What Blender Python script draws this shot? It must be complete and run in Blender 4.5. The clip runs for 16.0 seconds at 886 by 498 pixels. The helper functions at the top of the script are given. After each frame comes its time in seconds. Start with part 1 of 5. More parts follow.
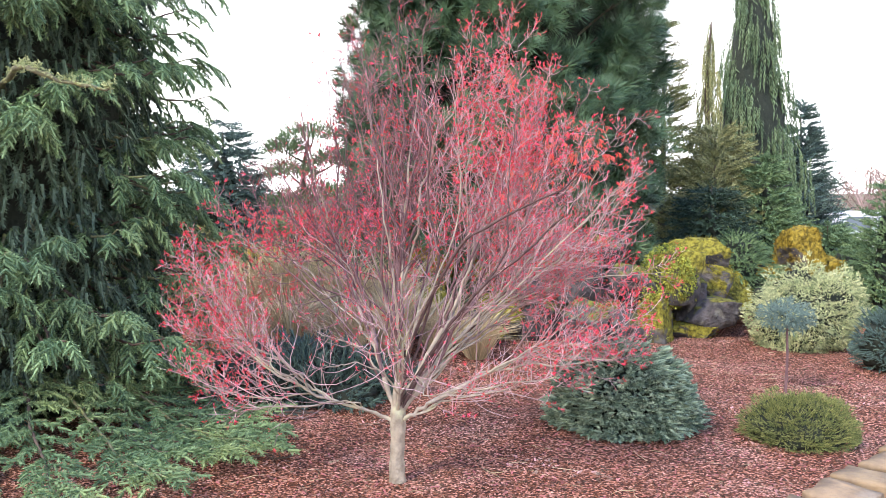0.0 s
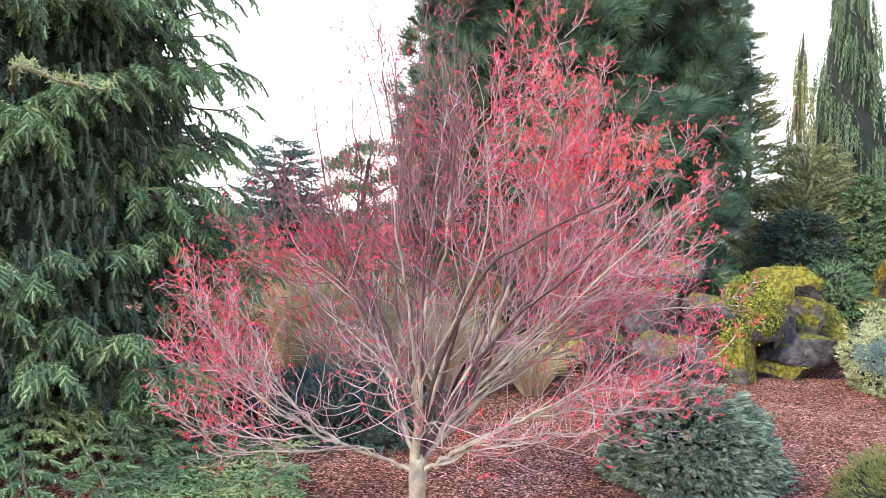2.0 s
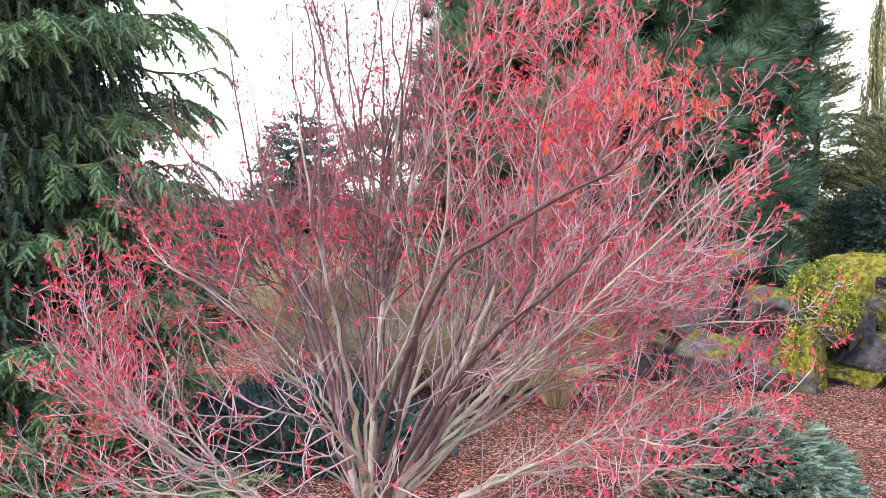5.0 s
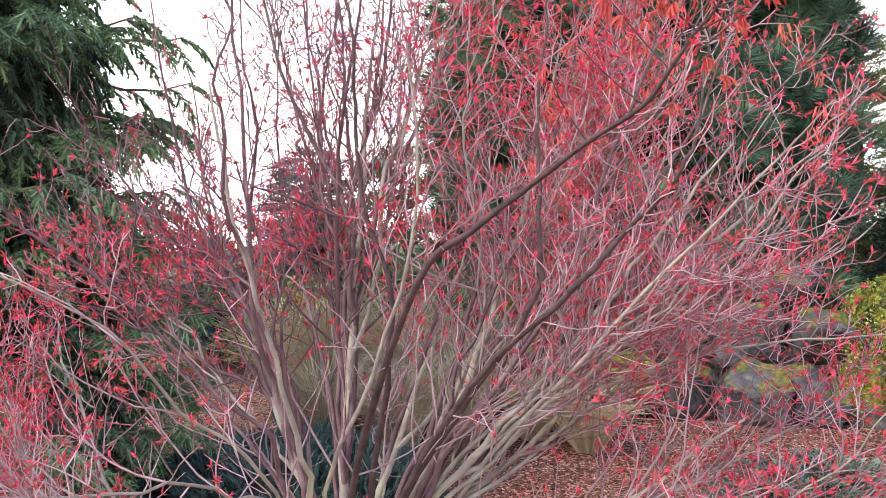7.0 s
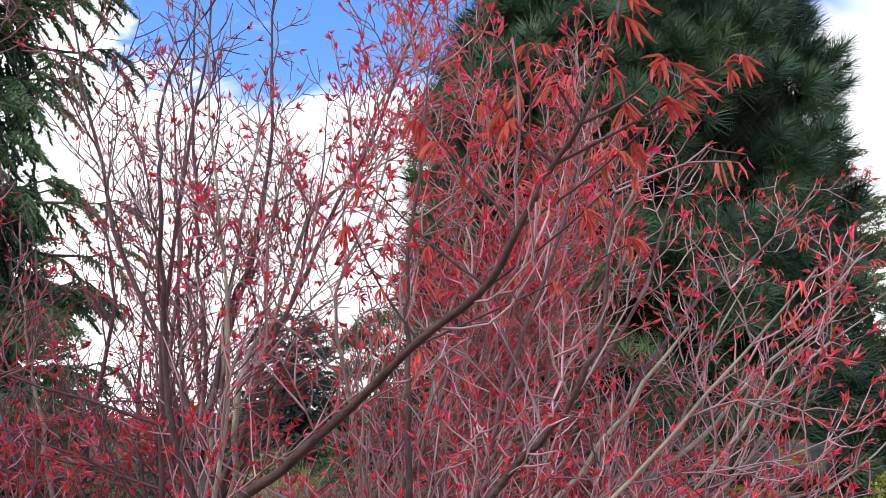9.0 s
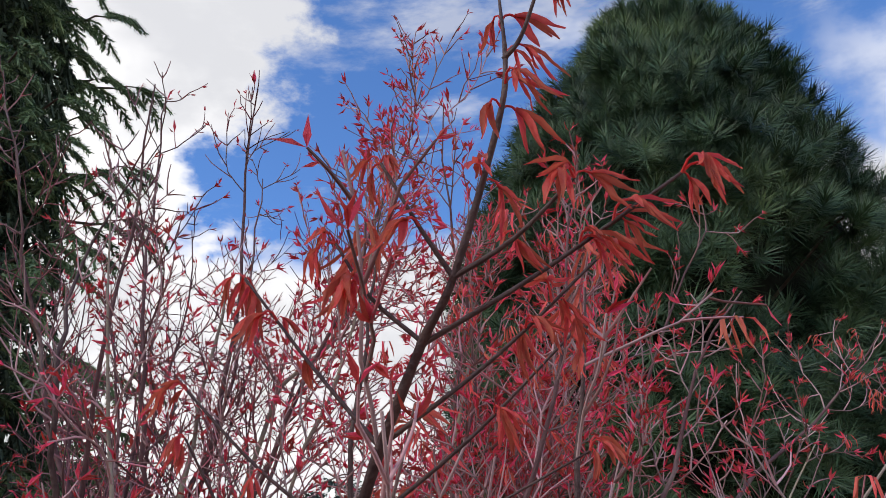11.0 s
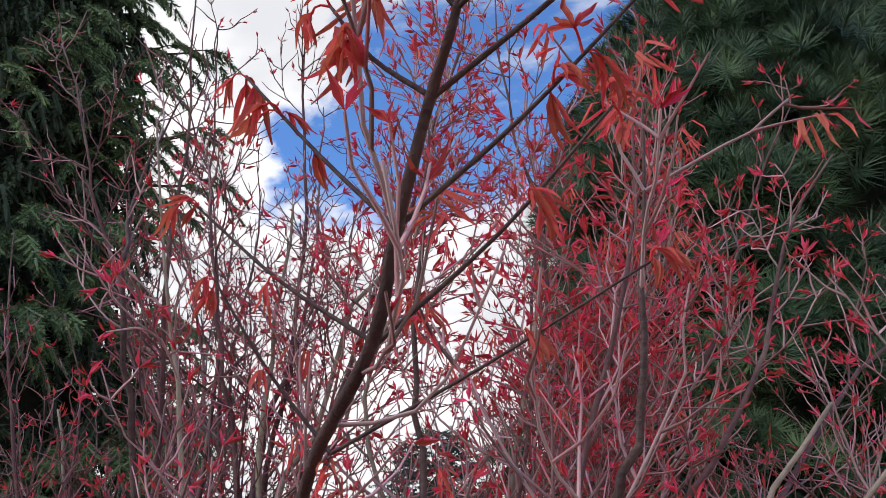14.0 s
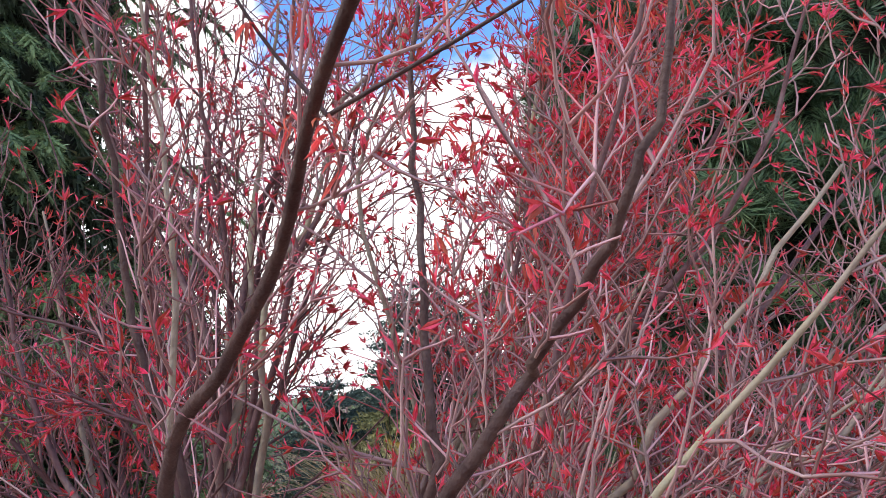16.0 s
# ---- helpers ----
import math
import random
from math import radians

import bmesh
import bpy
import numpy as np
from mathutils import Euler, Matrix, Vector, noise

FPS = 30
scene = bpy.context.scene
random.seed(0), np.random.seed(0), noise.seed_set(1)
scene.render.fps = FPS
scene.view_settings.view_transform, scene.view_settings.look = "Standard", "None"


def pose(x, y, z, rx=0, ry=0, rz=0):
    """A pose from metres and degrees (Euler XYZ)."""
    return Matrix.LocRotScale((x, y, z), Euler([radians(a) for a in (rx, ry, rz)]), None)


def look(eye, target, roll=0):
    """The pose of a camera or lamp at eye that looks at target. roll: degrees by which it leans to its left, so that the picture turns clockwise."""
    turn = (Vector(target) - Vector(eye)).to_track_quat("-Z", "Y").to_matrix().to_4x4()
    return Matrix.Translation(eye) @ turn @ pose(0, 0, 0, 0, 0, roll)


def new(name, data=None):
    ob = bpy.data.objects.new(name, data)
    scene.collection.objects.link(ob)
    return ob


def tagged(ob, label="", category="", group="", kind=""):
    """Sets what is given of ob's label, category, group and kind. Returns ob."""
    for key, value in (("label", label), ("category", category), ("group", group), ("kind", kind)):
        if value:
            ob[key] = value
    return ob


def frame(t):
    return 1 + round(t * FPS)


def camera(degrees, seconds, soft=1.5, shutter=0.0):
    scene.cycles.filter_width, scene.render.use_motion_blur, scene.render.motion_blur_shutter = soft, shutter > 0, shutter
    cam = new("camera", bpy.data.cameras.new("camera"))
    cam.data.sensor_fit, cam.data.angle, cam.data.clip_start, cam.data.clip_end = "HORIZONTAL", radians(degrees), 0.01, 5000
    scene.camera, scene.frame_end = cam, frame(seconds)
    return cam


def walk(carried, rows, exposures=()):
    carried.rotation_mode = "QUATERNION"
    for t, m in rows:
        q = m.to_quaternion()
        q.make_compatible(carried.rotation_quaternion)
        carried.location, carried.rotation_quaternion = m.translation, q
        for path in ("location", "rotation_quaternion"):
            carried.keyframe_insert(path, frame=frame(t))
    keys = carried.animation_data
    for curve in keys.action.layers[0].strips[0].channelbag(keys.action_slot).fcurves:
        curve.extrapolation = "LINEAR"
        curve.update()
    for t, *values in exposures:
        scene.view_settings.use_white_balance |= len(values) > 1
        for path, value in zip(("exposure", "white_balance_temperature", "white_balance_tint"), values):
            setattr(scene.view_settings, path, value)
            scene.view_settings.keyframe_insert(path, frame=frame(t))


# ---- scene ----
cam = camera(58.7, 16.0, soft=0.5)
PATH = [
    (0, (0.187, 0.017, 1.827), (0.116, 2.01, 1.683), -0.1),
    (0.5, (0.215, 0.205, 1.836), (0.117, 2.198, 1.702), -0.9),
    (1, (0.314, 0.377, 1.821), (0.144, 2.366, 1.697), 0.2),
    (1.5, (0.422, 0.532, 1.814), (0.186, 2.515, 1.701), 0.9),
    (2, (0.428, 0.718, 1.772), (0.154, 2.698, 1.689), 0.6),
    (2.5, (0.389, 0.934, 1.788), (0.116, 2.914, 1.72), -0.6),
    (3, (0.433, 1.097, 1.773), (0.124, 3.072, 1.703), -0.7),
    (3.5, (0.577, 1.284, 1.778), (0.198, 3.247, 1.701), 0.5),
    (4, (0.654, 1.463, 1.759), (0.241, 3.417, 1.659), 0.6),
    (4.5, (0.643, 1.689, 1.743), (0.24, 3.644, 1.628), 0.4),
    (4.7, (0.638, 1.78, 1.774), (0.239, 3.736, 1.643), 0.3),
    (6.8, (0.637, 2.547, 1.606), (0.136, 4.483, 1.56), -1.9),
    (7, (0.632, 2.62, 1.611), (0.158, 4.563, 1.59), -1.9),
    (7.5, (0.684, 2.78, 1.639), (0.242, 4.729, 1.722), -2.1),
    (8, (0.788, 2.932, 1.673), (0.321, 4.868, 1.853), -1.3),
    (8.5, (0.837, 3.082, 1.688), (0.339, 5.001, 1.951), -1.5),
    (9, (0.811, 3.245, 1.718), (0.338, 5.15, 2.103), -2.0),
    (9.5, (0.775, 3.366, 1.766), (0.338, 5.256, 2.254), -3.1),
    (10, (0.8, 3.432, 1.786), (0.343, 5.287, 2.377), -3.2),
    (10.2, (0.824, 3.466, 1.795), (0.336, 5.301, 2.424), -3.0),
    (12.5, (0.929, 3.607, 1.821), (0.298, 5.29, 2.698), -4.6),
    (13, (0.926, 3.637, 1.789), (0.252, 5.331, 2.613), -5.0),
    (13.5, (0.906, 3.651, 1.761), (0.177, 5.354, 2.515), -5.2),
    (14, (0.89, 3.655, 1.728), (0.113, 5.371, 2.4), -5.2),
    (14.5, (0.867, 3.675, 1.692), (0.053, 5.407, 2.272), -5.2),
    (15, (0.848, 3.681, 1.66), (0.006, 5.423, 2.164), -5.1),
    (15.5, (0.83, 3.694, 1.631), (-0.02, 5.455, 2.052), -5.2),
    (16, (0.83, 3.725, 1.602), (0.016, 5.521, 1.938), -4.6),
]
walk(cam, [(t, look(eye, target, roll)) for t, eye, target, roll in PATH],
     [(0, 0.31), (4.5, 0.24), (7.0, -0.07), (8.0, -0.36), (9.5, -1.12), (12.5, -1.58), (13.5, -1.5), (15, -1.07), (16.0, -0.72)])

# ---- world and light ----
SUN_EL, SUN_AZ = 48.0, -140.0          # degrees; azimuth from +y towards +x


def build_world():
    w = bpy.data.worlds.new("sky")
    scene.world = w
    w.use_nodes = True
    nt = w.node_tree
    nt.nodes.clear()
    N, L = nt.nodes.new, nt.links.new
    out, bg = N("ShaderNodeOutputWorld"), N("ShaderNodeBackground")
    sky = N("ShaderNodeTexSky")
    sky.sky_type, sky.sun_disc = "NISHITA", False
    sky.sun_elevation, sky.sun_rotation = radians(SUN_EL), radians(SUN_AZ)
    sky.dust_density, sky.ozone_density, sky.air_density = 0.0, 4.0, 0.9
    tc, sep = N("ShaderNodeTexCoord"), N("ShaderNodeSeparateXYZ")
    L(tc.outputs["Generated"], sep.inputs[0])

    def math_node(op, a, b=None, clamp=False):
        n = N("ShaderNodeMath")
        n.operation, n.use_clamp = op, clamp
        for i, v in enumerate((a, b)):
            if v is None:
                continue
            if isinstance(v, (int, float)):
                n.inputs[i].default_value = v
            else:
                L(v, n.inputs[i])
        return n.outputs[0]

    def ramp(v, a, b):
        n = N("ShaderNodeMapRange")
        n.interpolation_type = "SMOOTHSTEP"
        L(v, n.inputs[0])
        n.inputs[1].default_value, n.inputs[2].default_value = a, b
        return n.outputs[0]

    def noise_tex(scale, detail, stretch):
        mp, n = N("ShaderNodeMapping"), N("ShaderNodeTexNoise")
        L(tc.outputs["Generated"], mp.inputs[0])
        mp.inputs["Scale"].default_value = stretch
        L(mp.outputs[0], n.inputs["Vector"])
        n.inputs["Scale"].default_value, n.inputs["Detail"].default_value = scale, detail
        n.inputs["Roughness"].default_value = 0.6
        return n.outputs["Fac"]

    big, wisp = noise_tex(3.2, 8, (1, 1, 1.7)), noise_tex(4.2, 9, (1.0, 1.0, 3.2))
    z = math_node("ADD", sep.outputs[2], math_node("MULTIPLY", math_node("SUBTRACT", big, 0.5), 0.30))
    x = math_node("ADD", sep.outputs[0], math_node("MULTIPLY", math_node("SUBTRACT", big, 0.5), 0.75))
    clear = math_node("MULTIPLY", ramp(z, 0.35, 0.405), ramp(x, -0.52, -0.45))
    east = math_node("MULTIPLY", ramp(x, 0.10, 0.30), math_node("SUBTRACT", 1.0, ramp(z, 0.50, 0.58)))
    clear = math_node("MULTIPLY", clear, math_node("SUBTRACT", 1.0, math_node("MULTIPLY", east, 0.6)))
    veil = math_node("MULTIPLY", ramp(wisp, 0.50, 0.70), 0.6)
    clear = math_node("MULTIPLY", clear, math_node("SUBTRACT", 1.0, veil))
    holes = math_node("MULTIPLY", ramp(wisp, 0.60, 0.68), 0.45)
    clear = math_node("MAXIMUM", clear, math_node("MULTIPLY", holes, ramp(z, 0.32, 0.42)))
    cloud = N("ShaderNodeMix")
    cloud.data_type = "RGBA"
    L(ramp(big, 0.35, 0.62), cloud.inputs[0])
    cloud.inputs[6].default_value, cloud.inputs[7].default_value = (2.2, 2.22, 2.33, 1), (3.25, 3.23, 3.25, 1)
    blue = N("ShaderNodeVectorMath")
    blue.operation = "MULTIPLY"
    L(sky.outputs[0], blue.inputs[0])
    blue.inputs[1].default_value = (0.36, 0.48, 0.62)
    mix = N("ShaderNodeMix")
    mix.data_type = "RGBA"
    L(clear, mix.inputs[0])
    L(cloud.outputs[2], mix.inputs[6])
    L(blue.outputs[0], mix.inputs[7])
    L(mix.outputs[2], bg.inputs[0])
    bg.inputs[1].default_value = 1.0
    L(bg.outputs[0], out.inputs[0])


build_world()
sun = new("sun", bpy.data.lights.new("sun", "SUN"))
sun.data.energy, sun.data.angle, sun.data.color = 3.6, radians(10), (1.0, 0.93, 0.82)
sd = Vector((math.sin(radians(SUN_AZ)) * math.cos(radians(SUN_EL)), math.cos(radians(SUN_AZ)) * math.cos(radians(SUN_EL)), math.sin(radians(SUN_EL))))
sun.matrix_world = look(sd * 30, (0, 0, 0))


# ---- materials ----
def mat(name, base, other=None, scale=8.0, rough=0.8, island=0.0, bump=0.0, bump_scale=60.0, translucent=0.0, spec=0.3, third=None, third_scale=2.0, third_at=(0.55, 0.7), objrand=0.0, coords="Object", bump_depth=0.02):
    """Two colours mixed by noise, an optional third in patches, hue scatter by island, bump and leaf translucency."""
    m = bpy.data.materials.new(name)
    m.use_nodes = True
    nt = m.node_tree
    N, L = nt.nodes.new, nt.links.new
    b = nt.nodes["Principled BSDF"]
    tc = N("ShaderNodeTexCoord")
    other = other or tuple(c * 0.6 for c in base)

    def mixc(fac, a, c):
        n = N("ShaderNodeMix")
        n.data_type = "RGBA"
        for sock, v in ((n.inputs[0], fac), (n.inputs[6], a), (n.inputs[7], c)):
            if isinstance(v, tuple):
                sock.default_value = (*v, 1)
            elif isinstance(v, (int, float)):
                sock.default_value = v
            else:
                L(v, sock)
        return n.outputs[2]

    def nz(s, detail=5):
        n = N("ShaderNodeTexNoise")
        L(tc.outputs[coords], n.inputs["Vector"])
        n.inputs["Scale"].default_value, n.inputs["Detail"].default_value = s, detail
        return n.outputs["Fac"]

    def rng(v, a, c, lo=0.0, hi=1.0):
        n = N("ShaderNodeMapRange")
        L(v, n.inputs[0])
        for i, q in enumerate((a, c, lo, hi)):
            n.inputs[i + 1].default_value = q
        return n.outputs[0]

    col = mixc(rng(nz(scale), 0.3, 0.7), base, other)
    if third:
        col = mixc(rng(nz(third_scale, 6), *third_at), col, third)
    if island or objrand:
        src = N("ShaderNodeNewGeometry").outputs["Random Per Island"] if island else N("ShaderNodeObjectInfo").outputs["Random"]
        amount = island or objrand
        hsv = N("ShaderNodeHueSaturation")
        L(col, hsv.inputs["Color"])
        L(rng(src, 0, 1, 1 - amount, 1 + amount), hsv.inputs["Value"])
        L(rng(src, 0, 1, 0.5 + 0.04 * amount, 0.5 - 0.04 * amount), hsv.inputs["Hue"])
        col = hsv.outputs[0]
    L(col, b.inputs["Base Color"])
    b.inputs["Roughness"].default_value = rough
    b.inputs["Specular IOR Level"].default_value = spec
    if bump:
        n = N("ShaderNodeBump")
        n.inputs["Strength"].default_value, n.inputs["Distance"].default_value = bump, bump_depth
        L(nz(bump_scale, 8), n.inputs["Height"])
        L(n.outputs[0], b.inputs["Normal"])
    if translucent:
        tr, ms = N("ShaderNodeBsdfTranslucent"), N("ShaderNodeMixShader")
        L(col, tr.inputs[0])
        ms.inputs[0].default_value = translucent
        L(b.outputs[0], ms.inputs[1])
        L(tr.outputs[0], ms.inputs[2])
        L(ms.outputs[0], nt.nodes["Material Output"].inputs[0])
    return m


M_BARK = mat("maple_bark", (0.40, 0.335, 0.255), (0.20, 0.165, 0.125), 16, 0.85, bump=0.7, bump_scale=40, third=(0.40, 0.38, 0.25), third_scale=7)
M_SIDE = mat("side_branch_bark", (0.55, 0.40, 0.39), (0.34, 0.205, 0.205), 6, 0.6, island=0.45, third=(0.24, 0.115, 0.11), third_scale=2.5, third_at=(0.52, 0.66))
M_BRANCH = mat("branch_bark", (0.44, 0.375, 0.30), (0.24, 0.195, 0.15), 14, 0.75, bump=0.3, bump_scale=80, third=(0.46, 0.43, 0.28), third_scale=4)
M_TWIG = mat("twig_bark", (0.55, 0.34, 0.335), (0.31, 0.15, 0.16), 6, 0.5, island=0.6)
M_DARK_TWIG = mat("maroon_twig_bark", (0.36, 0.17, 0.18), (0.19, 0.085, 0.095), 6, 0.5, island=0.5)
M_FINE = mat("young_twig", (0.62, 0.23, 0.25), (0.44, 0.13, 0.15), 6, 0.5, island=0.5)
M_DARK_LIMB = mat("maroon_limb_bark", (0.21, 0.12, 0.12), (0.11, 0.058, 0.062), 12, 0.7, bump=0.3, bump_scale=80, third=(0.34, 0.26, 0.23), third_scale=5)
M_STEM = mat("sprig_bark", (0.125, 0.078, 0.070), (0.065, 0.038, 0.038), 30, 0.6, bump=0.3, bump_scale=150, third=(0.13, 0.085, 0.075), third_scale=20)
M_LEAF = mat("maple_leaf", (0.72, 0.060, 0.095), (0.78, 0.115, 0.125), 3, 0.5, island=0.45, translucent=0.35)
M_OPEN_LEAF = mat("opened_maple_leaf", (0.82, 0.125, 0.115), (0.85, 0.22, 0.15), 8, 0.5, island=0.35, translucent=0.45)
M_YLEAF = mat("unfolding_leaf", (0.74, 0.055, 0.085), (0.84, 0.21, 0.13), 45, 0.4, island=0.3, objrand=0.25, translucent=0.5, bump=0.2, bump_scale=300)
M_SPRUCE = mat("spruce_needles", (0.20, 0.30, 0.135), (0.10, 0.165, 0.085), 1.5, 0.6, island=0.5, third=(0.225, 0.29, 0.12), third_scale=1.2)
# darker copy of the needle colour, with the crown's inner shade in it
M_SPRUCE_SHADE = mat("spruce_needles_in_shade", (0.095, 0.14, 0.09), (0.05, 0.08, 0.055), 2, 0.7, island=0.4)
M_BLUE = mat("blue_needles", (0.35, 0.43, 0.285), (0.085, 0.135, 0.09), 11, 0.6, island=0.7)
M_BLUE_PALE = mat("pale_blue_needles", (0.20, 0.28, 0.245), (0.11, 0.165, 0.145), 5, 0.6, island=0.4)
M_BLUE_FAR = mat("blue_grey_needles", (0.125, 0.185, 0.155), (0.07, 0.11, 0.095), 2, 0.7, island=0.45)
M_DARK_BLUE = mat("dark_blue_green_needles", (0.10, 0.15, 0.125), (0.05, 0.085, 0.07), 3, 0.7, island=0.4)
M_PINE = mat("pine_needles", (0.095, 0.165, 0.078), (0.042, 0.085, 0.045), 0.9, 0.45, island=0.55, third=(0.155, 0.225, 0.09), third_scale=0.7)
M_LOW = mat("low_spruce_needles", (0.26, 0.27, 0.085), (0.12, 0.15, 0.05), 16, 0.65, island=0.65)
M_VARI = mat("variegated_leaves", (0.66, 0.65, 0.36), (0.28, 0.35, 0.16), 12, 0.6, island=0.5)
M_YELLOW = mat("golden_needles", (0.50, 0.36, 0.05), (0.28, 0.25, 0.06), 5, 0.7, island=0.65)
M_OLIVE = mat("olive_needles", (0.34, 0.335, 0.13), (0.19, 0.20, 0.09), 2, 0.7, island=0.5)
M_DARKG = mat("dark_needles", (0.049, 0.084, 0.049), (0.028, 0.049, 0.035), 2, 0.7, island=0.3)
M_MID = mat("green_needles", (0.17, 0.25, 0.11), (0.10, 0.165, 0.078), 2, 0.7, island=0.5)
M_WEEP = mat("weeping_sprays", (0.17, 0.235, 0.115), (0.10, 0.15, 0.075), 1.5, 0.7, island=0.4)
M_TRUNK = mat("conifer_bark", (0.13, 0.09, 0.07), (0.07, 0.05, 0.04), 10, 0.9, bump=0.6, bump_scale=30)
M_LICHEN = mat("lichened_bark", (0.24, 0.24, 0.13), (0.10, 0.085, 0.06), 16, 0.9, bump=0.6, bump_scale=40, third=(0.34, 0.35, 0.12), third_scale=9)
M_LICHEN_TUFT = mat("lichen", (0.46, 0.50, 0.26), (0.30, 0.34, 0.15), 20, 0.9, island=0.3)
# near-black so that the shade deep in a crown sits in the colour
M_CORE = mat("crown_inside_shade", (0.030, 0.036, 0.025), (0.018, 0.022, 0.016), 12, 0.9, bump=0.6, bump_scale=25)
M_IVY = mat("ivy_leaves", (0.36, 0.38, 0.055), (0.18, 0.22, 0.04), 6, 0.5, island=0.6, translucent=0.2)
M_STRAW = mat("dry_grass", (0.60, 0.49, 0.30), (0.42, 0.33, 0.19), 6, 0.8, island=0.3)
M_FLAG = mat("flagstone", (0.36, 0.25, 0.145), (0.17, 0.12, 0.08), 7, 0.85, bump=1.0, bump_scale=16, third=(0.27, 0.22, 0.165), third_scale=3, objrand=0.2)
M_CHIP = mat("bark_chips", (0.36, 0.17, 0.125), (0.11, 0.045, 0.033), 3, 0.85, island=0.85, third=(0.55, 0.38, 0.32), third_scale=1.1)
M_MOSS = mat("moss", (0.30, 0.26, 0.035), (0.12, 0.10, 0.02), 6, 0.9, island=0.6)
M_GOLD = mat("golden_moss", (0.42, 0.29, 0.035), (0.22, 0.16, 0.03), 5, 0.9, island=0.5)
M_PINK = mat("bare_cherry_twigs", (0.36, 0.25, 0.22), (0.25, 0.17, 0.15), 2, 0.8, island=0.3)


def ground_material():
    m = mat("mulch", (0.285, 0.108, 0.062), (0.115, 0.042, 0.025), 60, 0.9, bump=1.0, bump_scale=55, bump_depth=0.04, third=(0.30, 0.145, 0.105), third_scale=1.3, third_at=(0.5, 0.75))
    nt = m.node_tree
    N, L = nt.nodes.new, nt.links.new
    b = nt.nodes["Principled BSDF"]
    src = b.inputs["Base Color"].links[0].from_socket
    tc, vor = N("ShaderNodeTexCoord"), N("ShaderNodeTexVoronoi")
    mp, sp = N("ShaderNodeMapping"), N("ShaderNodeSeparateColor")
    mp.inputs["Scale"].default_value = (1.0, 1.25, 1.0)
    L(tc.outputs["Object"], mp.inputs[0])
    L(mp.outputs[0], vor.inputs["Vector"])
    vor.inputs["Scale"].default_value = 78
    L(vor.outputs["Color"], sp.inputs[0])
    hue = N("ShaderNodeHueSaturation")
    vr = N("ShaderNodeMapRange")
    sq = N("ShaderNodeMath")
    sq.operation = "POWER"
    L(sp.outputs[0], sq.inputs[0])
    sq.inputs[1].default_value = 2.6
    L(sq.outputs[0], vr.inputs[0])
    vr.inputs[3].default_value, vr.inputs[4].default_value = 0.22, 3.9
    wr = N("ShaderNodeMapRange")
    L(sq.outputs[0], wr.inputs[0])
    wr.inputs[3].default_value, wr.inputs[4].default_value = 1.15, 0.76
    L(wr.outputs[0], hue.inputs["Saturation"])
    L(vr.outputs[0], hue.inputs["Value"])
    L(src, hue.inputs["Color"])
    src = hue.outputs[0]
    geo, dist = N("ShaderNodeNewGeometry"), N("ShaderNodeVectorMath")
    dist.operation = "DISTANCE"
    L(geo.outputs["Position"], dist.inputs[0])
    dist.inputs[1].default_value = (1, 6, 0)
    r = N("ShaderNodeMapRange")
    L(dist.outputs["Value"], r.inputs[0])
    r.inputs[1].default_value, r.inputs[2].default_value = 15, 19
    mx = N("ShaderNodeMix")
    mx.data_type = "RGBA"
    L(r.outputs[0], mx.inputs[0])
    L(src, mx.inputs[6])
    mx.inputs[7].default_value = (0.10, 0.12, 0.055, 1)
    L(mx.outputs[2], b.inputs["Base Color"])
    return m


def rock_material(name, moss, amount):
    """Grey basalt with moss that settles on upward faces in noisy patches."""
    m = mat(name, (0.12, 0.105, 0.10), (0.03, 0.026, 0.026), 7, 0.85, bump=1.0, bump_scale=11, objrand=0.25, third=(0.16, 0.15, 0.125), third_scale=9, bump_depth=0.07)
    nt = m.node_tree
    N, L = nt.nodes.new, nt.links.new
    b = nt.nodes["Principled BSDF"]
    src = b.inputs["Base Color"].links[0].from_socket
    geo, sep, tc = N("ShaderNodeNewGeometry"), N("ShaderNodeSeparateXYZ"), N("ShaderNodeTexCoord")
    L(geo.outputs["Normal"], sep.inputs[0])
    n1, n2 = N("ShaderNodeTexNoise"), N("ShaderNodeTexNoise")
    for n, s in ((n1, 3.5), (n2, 22.0)):
        L(tc.outputs["Object"], n.inputs["Vector"])
        n.inputs["Scale"].default_value, n.inputs["Detail"].default_value = s, 7
    a = N("ShaderNodeMath")
    a.operation = "MULTIPLY_ADD"
    L(n1.outputs["Fac"], a.inputs[0])
    a.inputs[1].default_value = 2.4
    L(sep.outputs[2], a.inputs[2])
    r = N("ShaderNodeMapRange")
    L(a.outputs[0], r.inputs[0])
    r.inputs[1].default_value, r.inputs[2].default_value = 2.1 - amount, 2.4 - amount
    mc = N("ShaderNodeMix")
    mc.data_type = "RGBA"
    mr = N("ShaderNodeMapRange")
    L(n2.outputs["Fac"], mr.inputs[0])
    mr.inputs[1].default_value, mr.inputs[2].default_value = 0.36, 0.62
    L(mr.outputs[0], mc.inputs[0])
    mc.inputs[6].default_value, mc.inputs[7].default_value = (*[c * 0.30 for c in moss], 1), (*moss, 1)
    mx = N("ShaderNodeMix")
    mx.data_type = "RGBA"
    L(r.outputs[0], mx.inputs[0])
    L(src, mx.inputs[6])
    L(mc.outputs[2], mx.inputs[7])
    L(mx.outputs[2], b.inputs["Base Color"])
    return m


